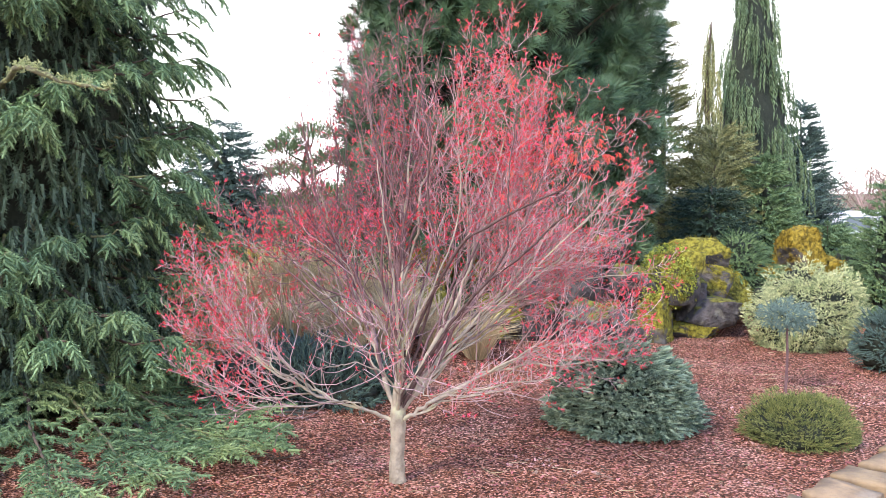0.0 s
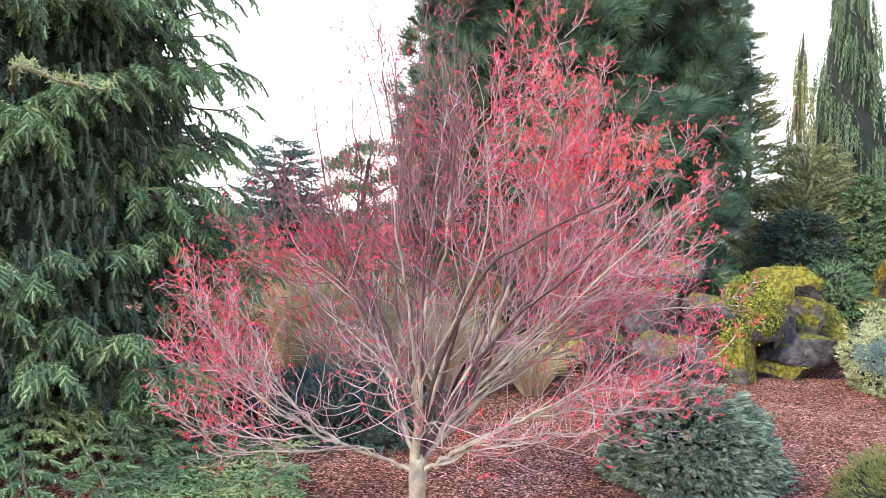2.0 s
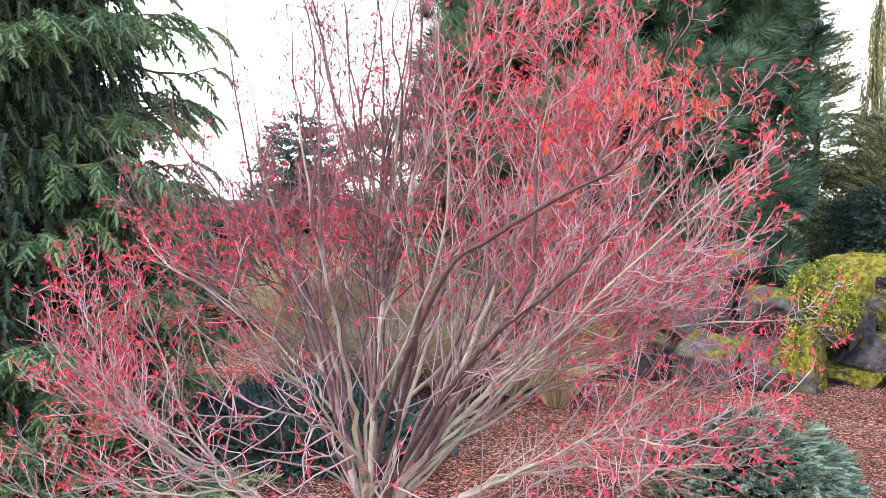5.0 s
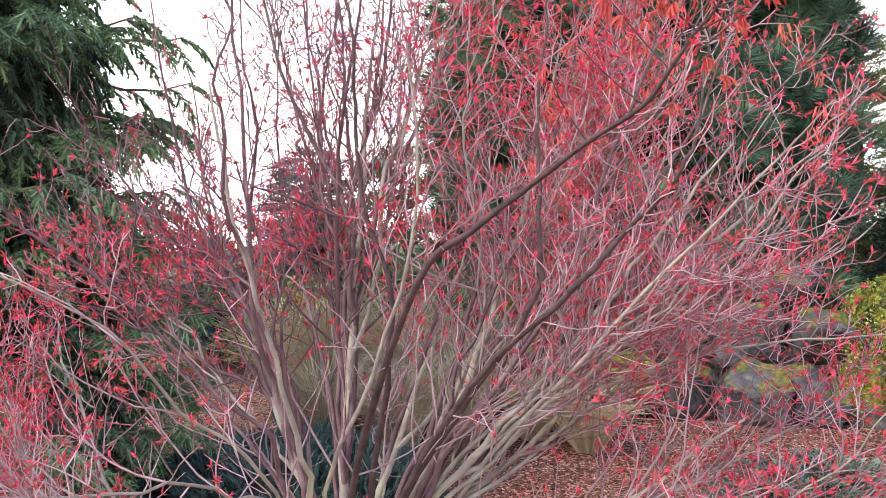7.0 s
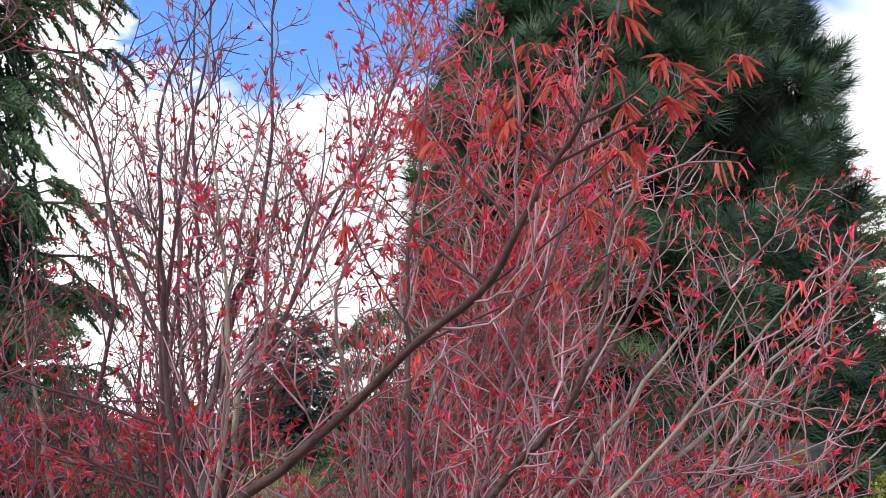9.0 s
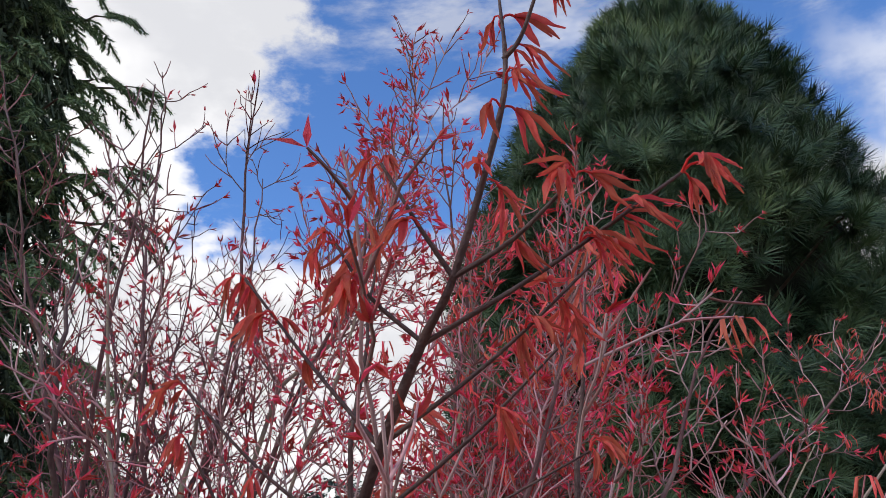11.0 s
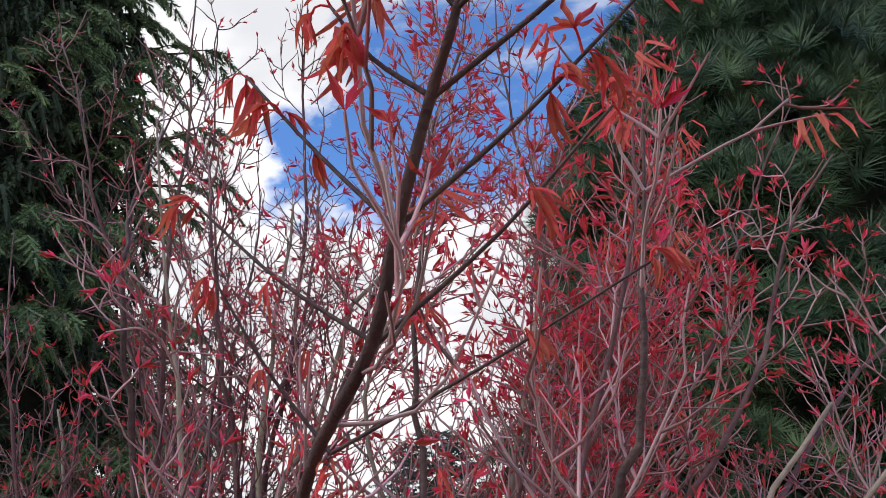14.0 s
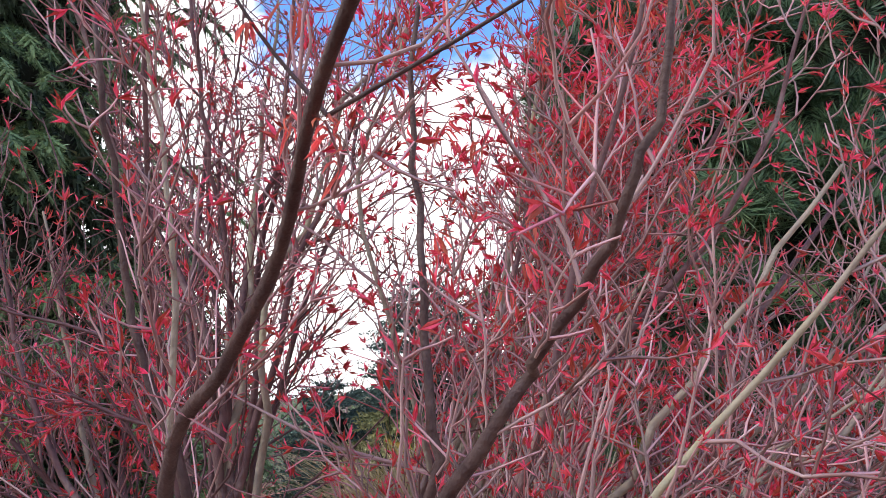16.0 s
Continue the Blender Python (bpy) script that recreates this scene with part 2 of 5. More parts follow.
M_GROUND = ground_material()
M_ROCK = rock_material("grey_rock", (0.23, 0.21, 0.04), 0.3)
M_ROCK_MOSS = rock_material("mossy_rock", (0.30, 0.26, 0.035), 1.1)
M_ROCK_GOLD = rock_material("golden_moss_rock", (0.36, 0.25, 0.03), 1.35)


# ---- mesh helpers ----
class Geo:
    """Collects vertices and triangles, then becomes one mesh."""

    def __init__(self):
        self.v, self.f, self.n = [], [], 0

    def add(self, v, f):
        v, f = np.asarray(v, float).reshape(-1, 3), np.asarray(f, int).reshape(-1, 3)
        self.v.append(v)
        self.f.append(f + self.n)
        self.n += len(v)

    def tube(self, pts, radii, sides=4, tip=True):
        """A tapered tube along a line of points."""
        p = np.asarray(pts, float)
        r = np.asarray(radii, float)
        t = np.gradient(p, axis=0)
        t /= np.linalg.norm(t, axis=1)[:, None] + 1e-9
        ref = np.array((0.0, 0.0, 1.0)) if abs(t[0][2]) < 0.8 else np.array((1.0, 0.0, 0.0))
        u = np.cross(t, ref)
        u /= np.linalg.norm(u, axis=1)[:, None] + 1e-9
        w = np.cross(t, u)
        a = np.arange(sides) * 2 * np.pi / sides
        ring = p[:, None] + r[:, None, None] * (np.cos(a)[None, :, None] * u[:, None] + np.sin(a)[None, :, None] * w[:, None])
        k = np.arange(len(p) - 1)[:, None] * sides
        i, j = np.arange(sides)[None], (np.arange(sides)[None] + 1) % sides
        f = np.concatenate([np.stack([k + i, k + j, k + sides + j], -1).reshape(-1, 3), np.stack([k + i, k + sides + j, k + sides + i], -1).reshape(-1, 3)])
        v = ring.reshape(-1, 3)
        if tip:
            v = np.concatenate([v, [p[-1] + t[-1] * r[-1]]])
            b = (len(p) - 1) * sides
            f = np.concatenate([f, np.stack([b + i[0], b + j[0], np.full(sides, len(v) - 1)], -1)])
        self.add(v, f)

    def stamp(self, template, mats):
        """Copies of a small template (vertices, triangles) at 3x4 matrices."""
        tv, tf = template
        m = np.asarray(mats, float).reshape(-1, 3, 4)
        if not len(m):
            return
        v = np.einsum("nij,kj->nki", m[:, :, :3], tv) + m[:, None, :, 3]
        f = tf[None] + (np.arange(len(m)) * len(tv))[:, None, None]
        self.add(v, f)

    def mesh(self, name, material, smooth=False):
        me = bpy.data.meshes.new(name)
        v, f = np.concatenate(self.v), np.concatenate(self.f)
        me.vertices.add(len(v))
        me.vertices.foreach_set("co", v.astype(np.float32).ravel())
        me.loops.add(f.size)
        me.loops.foreach_set("vertex_index", f.astype(np.int32).ravel())
        me.polygons.add(len(f))
        me.polygons.foreach_set("loop_start", np.arange(0, f.size, 3, dtype=np.int32))
        me.polygons.foreach_set("use_smooth", np.full(len(f), smooth))
        me.update(calc_edges=True)
        me.materials.append(material)
        return me


def part(name, geo, material, parent, label="", smooth=False, kind=""):
    me = geo if isinstance(geo, bpy.types.Mesh) else geo.mesh(name, material, smooth)
    ob = new(name, me)
    ob.parent = parent
    return tagged(ob, label, kind=kind)


def thing(name, label, category, group="", kind="", at=(0, 0, 0)):
    ob = new(name)
    ob.location = at
    ob.empty_display_size = 0.1
    return tagged(ob, label, category, group, kind)


def unit(v):
    v = np.asarray(v, float)
    return v / (np.linalg.norm(v) + 1e-9)


def frames_along(dirs, pos, scales, rng):
    """Matrices that turn +z to each direction, with a random spin."""
    d = np.asarray(dirs, float)
    d = d / (np.linalg.norm(d, axis=1)[:, None] + 1e-9)
    ref = rng.normal(size=d.shape)
    u = np.cross(d, ref)
    u /= np.linalg.norm(u, axis=1)[:, None] + 1e-9
    w = np.cross(d, u)
    s = np.asarray(scales, float)[:, None]
    return np.stack([u * s, w * s, d * s, np.asarray(pos, float)], -1)


def spline(ctrl, n):
    """Catmull-Rom line through a few points."""
    c = np.asarray(ctrl, float)
    c = np.concatenate([[2 * c[0] - c[1]], c, [2 * c[-1] - c[-2]]])
    out = []
    for q in np.linspace(0, len(c) - 3 - 1e-6, n):
        i, t = int(q), q - int(q)
        a, b, d, e = c[i], c[i + 1], c[i + 2], c[i + 3]
        out.append(0.5 * (2 * b + (d - a) * t + (2 * a - 5 * b + 4 * d - e) * t * t + (3 * b - a - 3 * d + e) * t ** 3))
    return np.array(out)


def shoot(length, needle, n, spread, width, seed, up=0.35, flat=1.0):
    """A needled shoot along +z: narrow triangles round an axis."""
    rng = np.random.default_rng(seed)
    turn = np.arange(n + 1) * 2.4 + rng.normal(size=n + 1) * 0.25
    chain = np.stack([width * np.cos(turn), width * np.sin(turn) * flat, np.linspace(0, length, n + 1)], -1)
    tips = []
    for i in range(n):
        q = (i + 0.5) / n
        mid = (chain[i] + chain[i + 1]) / 2
        out = unit((mid[0], mid[1], 0))
        d = unit(out * spread + np.array((0, 0, up + 1.1 * q * q)) + rng.normal(size=3) * 0.12)
        tips.append(mid + d * needle * (1 - 0.3 * q))
    k = np.arange(n)
    return np.concatenate([chain, tips]), np.stack([k, k + 1, n + 1 + k], -1)


def finger(length, core, needle, rings, count, seed, up=0.8, width=0.18):
    """A bristly spruce shoot along +z: a tapered body set with slim needles in a spiral."""
    rng = np.random.default_rng(seed)
    q = np.linspace(0, 1, rings)
    rad = core * np.interp(q, (0, 0.2, 0.75, 1), (0.55, 1.0, 0.9, 0.4))
    bend = 0.10 * length * q ** 2
    sides, v, f = 4, [], []
    for i in range(rings):
        for j in range(sides):
            a = 2 * math.pi * j / sides + i * 0.45
            v.append((bend[i] + rad[i] * math.cos(a), rad[i] * math.sin(a), q[i] * length))
    for i in range(rings - 1):
        for j in range(sides):
            a, b = i * sides + j, i * sides + (j + 1) % sides
            f += [(a, b, b + sides), (a, b + sides, a + sides)]
    v.append((bend[-1], 0, length + needle * 0.5))
    for j in range(sides):
        f.append(((rings - 1) * sides + j, (rings - 1) * sides + (j + 1) % sides, len(v) - 1))
    for k in range(count):
        t = (k + 0.6) / count
        a = k * 2.4 + rng.normal() * 0.2
        out, wide = np.array((math.cos(a), math.sin(a), 0)), np.array((-math.sin(a), math.cos(a), 0.5))
        p = np.array((0.10 * length * t * t, 0, t * length)) + out * core * 0.6
        tip = p + needle * rng.uniform(0.8, 1.15) * unit(out + (0, 0, up + 0.6 * t * t) + rng.normal(size=3) * 0.15)
        n = len(v)
        v += [p - wide * needle * width * 0.5, p + wide * needle * width * 0.5, tip]
        f.append((n, n + 1, n + 2))
    return np.array(v), np.array(f)


SH_SPRUCE = [finger(0.070, 0.0150, 0.022, 2, 19, s, 0.7, 0.42) for s in range(5)]
SH_BLUE = [finger(0.052, 0.0058, 0.014, 3, 16, s + 10, 0.7, 0.28) for s in range(5)]
SH_GLOBE = [finger(0.046, 0.0078, 0.0120, 3, 18, s + 12, 0.6, 0.34) for s in range(5)]
SH_CUSHION = [finger(0.030, 0.0034, 0.0085, 2, 8, s + 15, 0.8, 0.3) for s in range(4)]
SH_LOW = [shoot(0.035, 0.011, 11, 0.9, 0.0033, s + 20, 0.9) for s in range(3)]
SH_FAR = [shoot(0.24, 0.055, 15, 1.0, 0.016, s + 30, 0.9) for s in range(3)]
SH_TUFT = [shoot(0.12, 0.235, 56, 1.0, 0.0052, s + 40, 0.32) for s in range(4)]
SH_STRAND = [shoot(0.55, 0.10, 25, 0.45, 0.012, s + 50, 0.8) for s in range(3)]
SH_SPRAY = [shoot(0.07, 0.026, 14, 0.9, 0.006, s + 60, 0.7, 0.5) for s in range(3)]


def scatter(geo, templates, dirs, pos, scales, rng):
    m = frames_along(dirs, pos, scales, rng)
    pick = rng.integers(0, len(templates), len(m))
    for k, t in enumerate(templates):
        geo.stamp(t, m[pick == k])


def lumpy(center, radii, seed, amp=0.12, res=4, freq=2.0):
    """A rough rounded body."""
    bm = bmesh.new()
    bmesh.ops.create_icosphere(bm, subdivisions=res, radius=1)
    off = Vector((seed * 3.1, seed * 1.7, seed * 0.9))
    g = Geo()
    v = []
    for p in bm.verts:
        k = 1 + amp * noise.fractal(p.co * freq + off, 1, 2, 4)
        v.append((center[0] + p.co.x * radii[0] * k, center[1] + p.co.y * radii[1] * k, center[2] + p.co.z * radii[2] * k))
    g.add(v, [[q.index for q in fc.verts] for fc in bm.faces])
    bm.free()
    return g


# ---- ground ----
def ground_height(x, y):
    h = 0.03 * noise.noise(Vector((x * 0.8, y * 0.8, 0))) + 0.012 * noise.noise(Vector((x * 4, y * 4, 3)))
    far = max(0.0, math.hypot(x - 1, y - 6) - 13)
    return h * (1 if far == 0 else max(0.0, 1 - far * 0.2)) - min(0.75, far * 0.06)


def build_ground():
    xs = np.concatenate([-np.geomspace(400, 6, 22), np.arange(-5.5, 8.01, 0.11), np.geomspace(8.6, 400, 22)])
    ys = np.concatenate([-np.geomspace(400, 1.5, 20), np.arange(-1.0, 13.01, 0.11), np.geomspace(13.6, 900, 24)])
    v = [(x, y, ground_height(x, y)) for y in ys for x in xs]
    n = len(xs)
    i, j = np.meshgrid(np.arange(n - 1), np.arange(len(ys) - 1))
    k = (j * n + i).ravel()
    g = Geo()
    g.add(v, np.concatenate([np.stack([k, k + 1, k + n + 1], -1), np.stack([k, k + n + 1, k + n], -1)]))
    tagged(new("ground", g.mesh("ground", M_GROUND, True)), "reddish brown bark mulch ground of a garden bed", "ground", kind="structure")


build_ground()


def build_chips():
    """Loose bark chips and needles on the mulch."""
    rng = np.random.default_rng(5)
    box_v = np.array([(x, y, z) for x in (-1, 1) for y in (-1, 1) for z in (-1, 1)], float)
    box_f = np.array([(0, 4, 5), (0, 5, 1), (2, 3, 7), (2, 7, 6), (1, 5, 7), (1, 7, 3)])
    g = Geo()
    mats = []
    for _ in range(19000):
        y = 2.6 + 8.5 * rng.random() ** 1.35
        x = rng.uniform(-2.4, 5.4)
        e = Euler((rng.normal() * 0.35, rng.normal() * 0.35, rng.uniform(0, 6.28))).to_matrix()
        s = (rng.uniform(0.006, 0.022), rng.uniform(0.002, 0.007), rng.uniform(0.0012, 0.0035))
        m = np.array(e) * np.array(s)[None]
        mats.append(np.concatenate([m, [[x], [y], [ground_height(x, y) + 0.004]]], 1))
    g.stamp((box_v, box_f), np.array(mats))
    tagged(new("bark_mulch", g.mesh("bark_mulch", M_CHIP)), "loose reddish bark chips strewn over the bed", "mulch", kind="stuff")


build_chips()


def twig_litter():
    """Straw-coloured needles and small sticks that lie on the mulch."""
    rng = np.random.default_rng(6)
    g = Geo()
    for k in range(900):
        x, y = rng.uniform(-2.0, 4.6), 3.2 + 6.5 * rng.random()
        a, L = rng.uniform(0, 6.28), rng.uniform(0.03, 0.11) * (2.2 if k % 15 == 0 else 1)
        z = ground_height(x, y) + 0.007
        d = np.array((math.cos(a), math.sin(a), 0)) * L
        bend = np.array((-d[1], d[0], 0)) * rng.normal() * 0.15
        r = 0.0022 if k % 15 == 0 else 0.0011
        p = np.array((x, y, z))
        g.tube([p, p + d / 2 + bend + (0, 0, 0.006), p + d + (0, 0, 0.004 * rng.random())], (r, r, r * 0.6), 3)
    tagged(new("twig_litter", g.mesh("twig_litter", M_STRAW)), "dry straw-coloured needles and sticks fallen on the mulch", "litter", kind="stuff")


twig_litter()


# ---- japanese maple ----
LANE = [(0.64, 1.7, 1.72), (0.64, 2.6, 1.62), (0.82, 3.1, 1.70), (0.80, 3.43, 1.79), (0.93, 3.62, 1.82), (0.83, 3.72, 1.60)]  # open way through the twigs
FOOT = np.array((-0.28, 4.87, 0.0))


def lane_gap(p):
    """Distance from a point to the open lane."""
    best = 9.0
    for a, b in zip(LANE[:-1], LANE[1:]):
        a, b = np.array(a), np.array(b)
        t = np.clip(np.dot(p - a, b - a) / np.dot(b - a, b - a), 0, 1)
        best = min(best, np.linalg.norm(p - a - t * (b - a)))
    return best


CROWN_Z = np.array((0.30, 0.55, 1.0, 1.4, 1.8, 2.2, 2.6, 2.85, 3.05))
CROWN_R = np.array((0.90, 1.30, 1.52, 1.62, 1.58, 1.45, 1.20, 0.90, 0.40))


def in_crown(p, slack=0.0):
    r = np.interp(p[2], CROWN_Z, CROWN_R) + slack
    cx = -0.18 + 0.12 * max(0.0, p[2] - 1.0)
    return 0.36 < p[2] < 3.05 and math.hypot((p[0] - cx), (p[1] - 5.0) * 1.04) < r


def wander(p, d, length, n, rng, up=0.12, wob=0.16):
    """A twig's line: a few short steps that bend upwards."""
    out, d, p = [p], unit(d), np.array(p, float)
    for _ in range(n):
        d = unit(d + rng.normal(size=3) * wob + np.array((0, 0, up)))
        p = p + d * length / n
        out.append(p)
    return np.array(out)


def turned(t, angle, spin):
    """A direction at an angle to t, at a spin round it."""
    ref = np.array((0, 0, 1.0)) if abs(t[2]) < 0.9 else np.array((1.0, 0, 0))
    u = unit(np.cross(t, ref))
    w = np.cross(t, u)
    return math.cos(angle) * t + math.sin(angle) * (math.cos(spin) * u + math.sin(spin) * w)


def bud_template(seed):
    """A young folded leaf pointing along +z: two or three narrow keeled lobes."""
    rng = np.random.default_rng(seed)
    v, f = [], []
    for i in range(1 + seed % 3):
        a = rng.uniform(0, 6.28)
        lean = unit((math.cos(a) * 0.35, math.sin(a) * 0.35, 1))
        side = unit(np.cross(lean, rng.normal(size=3)))
        L = rng.uniform(0.8, 1.15)
        k = len(v)
        v += [(0, 0, 0), lean * L * 0.42 + side * 0.11, lean * L * 0.48 + np.cross(lean, side) * 0.07, lean * L * 0.42 - side * 0.11, lean * L + side * rng.normal() * 0.15 - np.cross(lean, side) * 0.15]
        f += [(k, k + 1, k + 2), (k, k + 2, k + 3), (k + 1, k + 4, k + 2), (k + 2, k + 4, k + 3)]
    return np.array(v), np.array(f)


BUDS = [bud_template(s) for s in range(5)]


def droop_template(seed):
    """An opened leaf hanging along +z: a fan of narrow keeled lobes that arch out and down."""
    rng = np.random.default_rng(seed + 300)
    v, f = [], []
    for i in range(3 + seed % 3):
        a = i * 2.4 + rng.normal() * 0.3
        o = np.array((math.cos(a), math.sin(a), 0))
        s = np.array((-math.sin(a), math.cos(a), 0))
        L, w = rng.uniform(0.7, 1.1), rng.uniform(0.04, 0.07)
        up = np.array((0, 0, 1.0))
        mid, low, tip = o * 0.22 + up * 0.10 * L, o * 0.32 + up * 0.55 * L, o * rng.uniform(0.15, 0.6) + up * L
        k = len(v)
        v += [(0, 0, 0), mid + s * w * 0.7, mid + o * 0.05, mid - s * w * 0.7, low + s * w, low + o * 0.05, low - s * w, tip]
        f += [(k, k + 1, k + 2), (k, k + 2, k + 3)]
        for m in (1, 2):
            f += [(k + m, k + m + 3, k + m + 4), (k + m, k + m + 4, k + m + 1)]
        f += [(k + 4, k + 7, k + 5), (k + 5, k + 7, k + 6)]
    return np.array(v), np.array(f)


DROOPS = [droop_template(s) for s in range(5)]
HUB = np.array((-0.27, 4.87, 0.75))


class Boughs:
    """The twigs and leaves borne by one limb."""

    singles = 0

    def __init__(self, rng, slack=0.0):
        self.slack = slack
        self.rng, self.sub, self.twig, self.fine, self.single = rng, Geo(), Geo(), Geo(), []
        self.leaf_d, self.leaf_p, self.leaf_s = [], [], []
        self.big_d, self.big_p, self.big_s = [], [], []

    def leaves(self, p, t, big):
        rng = self.rng
        bare = p[2] > 1.72 and p[0] < 0.08
        shell = np.clip((np.linalg.norm(p - HUB) - 0.5) / 0.45, 0.05, 1.0)
        if p[1] < 4.5 and 1.1 < p[2] < 1.6:
            shell *= 0.7
        inside = 1.0 < p[2] < 1.95 and 0.1 < p[0] < 1.15
        if inside:
            shell *= 0.7
        if rng.random() > ((0.07 if p[1] < 4.9 else 0.30) if bare else 0.92) * shell:
            return
        if big > 1.3:
            self.big_d.append(np.array((0, 0, -1.0)) + t * 0.5 + rng.normal(size=3) * 0.25)
            self.big_p.append(p)
            self.big_s.append(rng.uniform(0.017, 0.027) * big)
            return
        s = rng.uniform(0.015, 0.030) * (0.65 if bare and p[1] < 4.9 else 0.8 if p[1] < 4.5 or inside else 1)
        droop = np.array((0, 0, 0.05))
        for q in (-1, 1):
            if rng.random() < 0.92:
                self.leaf_d.append(turned(t, rng.uniform(0.3, 0.9), rng.uniform(0, 6.28)) + droop)
                self.leaf_p.append(p)
                self.leaf_s.append(s * rng.uniform(0.7, 1.3))

    def grow_fine(self, line, spin):
        rng = self.rng
        p0, L = line[0], np.linalg.norm(np.diff(line, axis=0), axis=1).sum()
        big = 1.0
        if line[-1][0] > 0.35 and line[-1][2] > 1.75 and rng.random() < (0.30 if line[-1][2] > 2.0 else 0.16):
            big = rng.uniform(1.31, 1.9) if line[-1][1] < 4.9 or line[-1][0] > 1.2 else 1.0
        n = max(1, int(L / 0.042))
        for k in range(1, n + 1):
            q = k / (n + 0.3) * (len(line) - 1)
            i = min(int(q), len(line) - 2)
            p, t = line[i] + (line[i + 1] - line[i]) * (q - i), unit(line[i + 1] - line[i])
            if L > 0.11 and k < n:
                for s in (0, math.pi):
                    if rng.random() < 0.55:
                        d = turned(t, rng.uniform(0.5, 0.95), spin + s + rng.normal() * 0.3)
                        tl = rng.uniform(0.02, 0.075)
                        e = p + unit(d + np.array((0, 0, 0.15))) * tl
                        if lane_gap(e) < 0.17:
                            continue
                        self.fine.tube([p, e], [0.0014, 0.0010], 3, False)
                        self.leaves(e, unit(e - p), big)
                if rng.random() < 0.85:
                    self.leaves(p, t, big)
            elif rng.random() < 0.8:
                self.leaves(p, t, big)
            spin += math.pi / 2
        self.leaves(line[-1], unit(line[-1] - line[-2]), big)

    def grow(self, line, r0, first, reach, spacing=0.076):
        """Opposite side branches along a limb, each with finer ones."""
        rng = self.rng
        seg = np.linalg.norm(np.diff(line, axis=0), axis=1)
        total, run = seg.sum(), np.concatenate([[0], np.cumsum(seg)])
        spin, s = rng.uniform(0, 6.28), total * first
        while s < total:
            i = min(np.searchsorted(run, s) - 1, len(line) - 2)
            p = line[i] + (line[i + 1] - line[i]) * ((s - run[i]) / seg[i])
            t = unit(line[i + 1] - line[i])
            for side in (0, math.pi):
                if rng.random() > (0.50 if p[2] > 1.7 and p[0] < 0.1 else 0.9 if np.linalg.norm(p - HUB) > 0.75 else 0.55) * (0.55 if p[1] < 4.65 and p[2] > 1.1 else 0.6 if p[0] > 0.7 and p[2] > 1.5 else 1):
                    continue
                d = turned(t, rng.uniform(0.45, 1.05), spin + side + rng.normal() * 0.25)
                left = 1 - s / total
                L = rng.uniform(0.45, 1.2) * (0.17 + reach * left)
                sub = wander(p, d, L, 6, rng, 0.11, 0.17)
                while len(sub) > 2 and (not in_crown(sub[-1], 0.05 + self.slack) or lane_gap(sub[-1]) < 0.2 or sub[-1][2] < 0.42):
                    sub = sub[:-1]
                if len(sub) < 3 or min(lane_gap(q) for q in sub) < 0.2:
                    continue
                L = np.linalg.norm(np.diff(sub, axis=0), axis=1).sum()
                ra = np.clip(0.0078 * L, 0.0017, 0.0046)
                home = self.sub
                if sub[-1][1] < 4.55 and sub[-1][2] > 1.0 and Boughs.singles < 300:
                    home = Geo()
                    self.single.append(home)
                    Boughs.singles += 1
                home.tube(sub, np.linspace(ra, 0.0011, len(sub)), 4)
                sp2, q = rng.uniform(0, 6.28), 0.05
                while q < L:
                    u = q / L * (len(sub) - 1)
                    k = min(int(u), len(sub) - 2)
                    p2, t2 = sub[k] + (sub[k + 1] - sub[k]) * (u - k), unit(sub[k + 1] - sub[k])
                    for side2 in (0, math.pi):
                        if rng.random() > (0.6 if p2[1] < 4.65 and p2[2] > 1.1 or p2[0] > 0.8 and p2[2] > 1.5 else 0.8) * np.clip((np.linalg.norm(p2 - HUB) - 0.55) / 0.85, 0.04, 1.0):
                            continue
                        d2 = turned(t2, rng.uniform(0.5, 1.1), sp2 + side2 + rng.normal() * 0.3)
                        L2 = rng.uniform(0.5, 1.2) * (0.06 + 0.30 * (L - q))
                        L2 = min(L2, 0.32)
                        tw = wander(p2, d2, L2, 3, rng, 0.13, 0.18)
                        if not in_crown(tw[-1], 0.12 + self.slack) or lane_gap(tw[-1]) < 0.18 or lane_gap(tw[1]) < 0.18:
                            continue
                        self.twig.tube(tw, np.linspace(0.0019, 0.0010, len(tw)), 3, False)
                        self.grow_fine(tw, sp2)
                    sp2 += math.pi / 2 + rng.normal() * 0.2
                    q += rng.uniform(0.034, 0.06)
                self.leaves(sub[-1], unit(sub[-1] - sub[-2]), 1.0)
            spin += math.pi / 2 + rng.normal() * 0.2
            s += spacing * rng.uniform(0.75, 1.3)

    def finish(self, limb, bark=M_SIDE, twig=M_TWIG):
        for geo in self.single:
            part("side_branch", geo, bark, limb, smooth=True)
        for name, geo, material, label in (("branch_spray", self.sub, bark, "thin grey-pink side branches"), ("twig_spray", self.twig, twig, "fine mauve-grey twigs"), ("shoot_spray", self.fine, M_FINE, "red young shoots")):
            if geo.n:
                part(name, geo, material, limb, label, smooth=True, kind="stuff")
        if self.leaf_p:
            g = Geo()
            scatter(g, BUDS, np.array(self.leaf_d), np.array(self.leaf_p), np.array(self.leaf_s), self.rng)
            part("leaf_spray", g, M_LEAF, limb, "crimson unfolding leaf buds", kind="stuff")
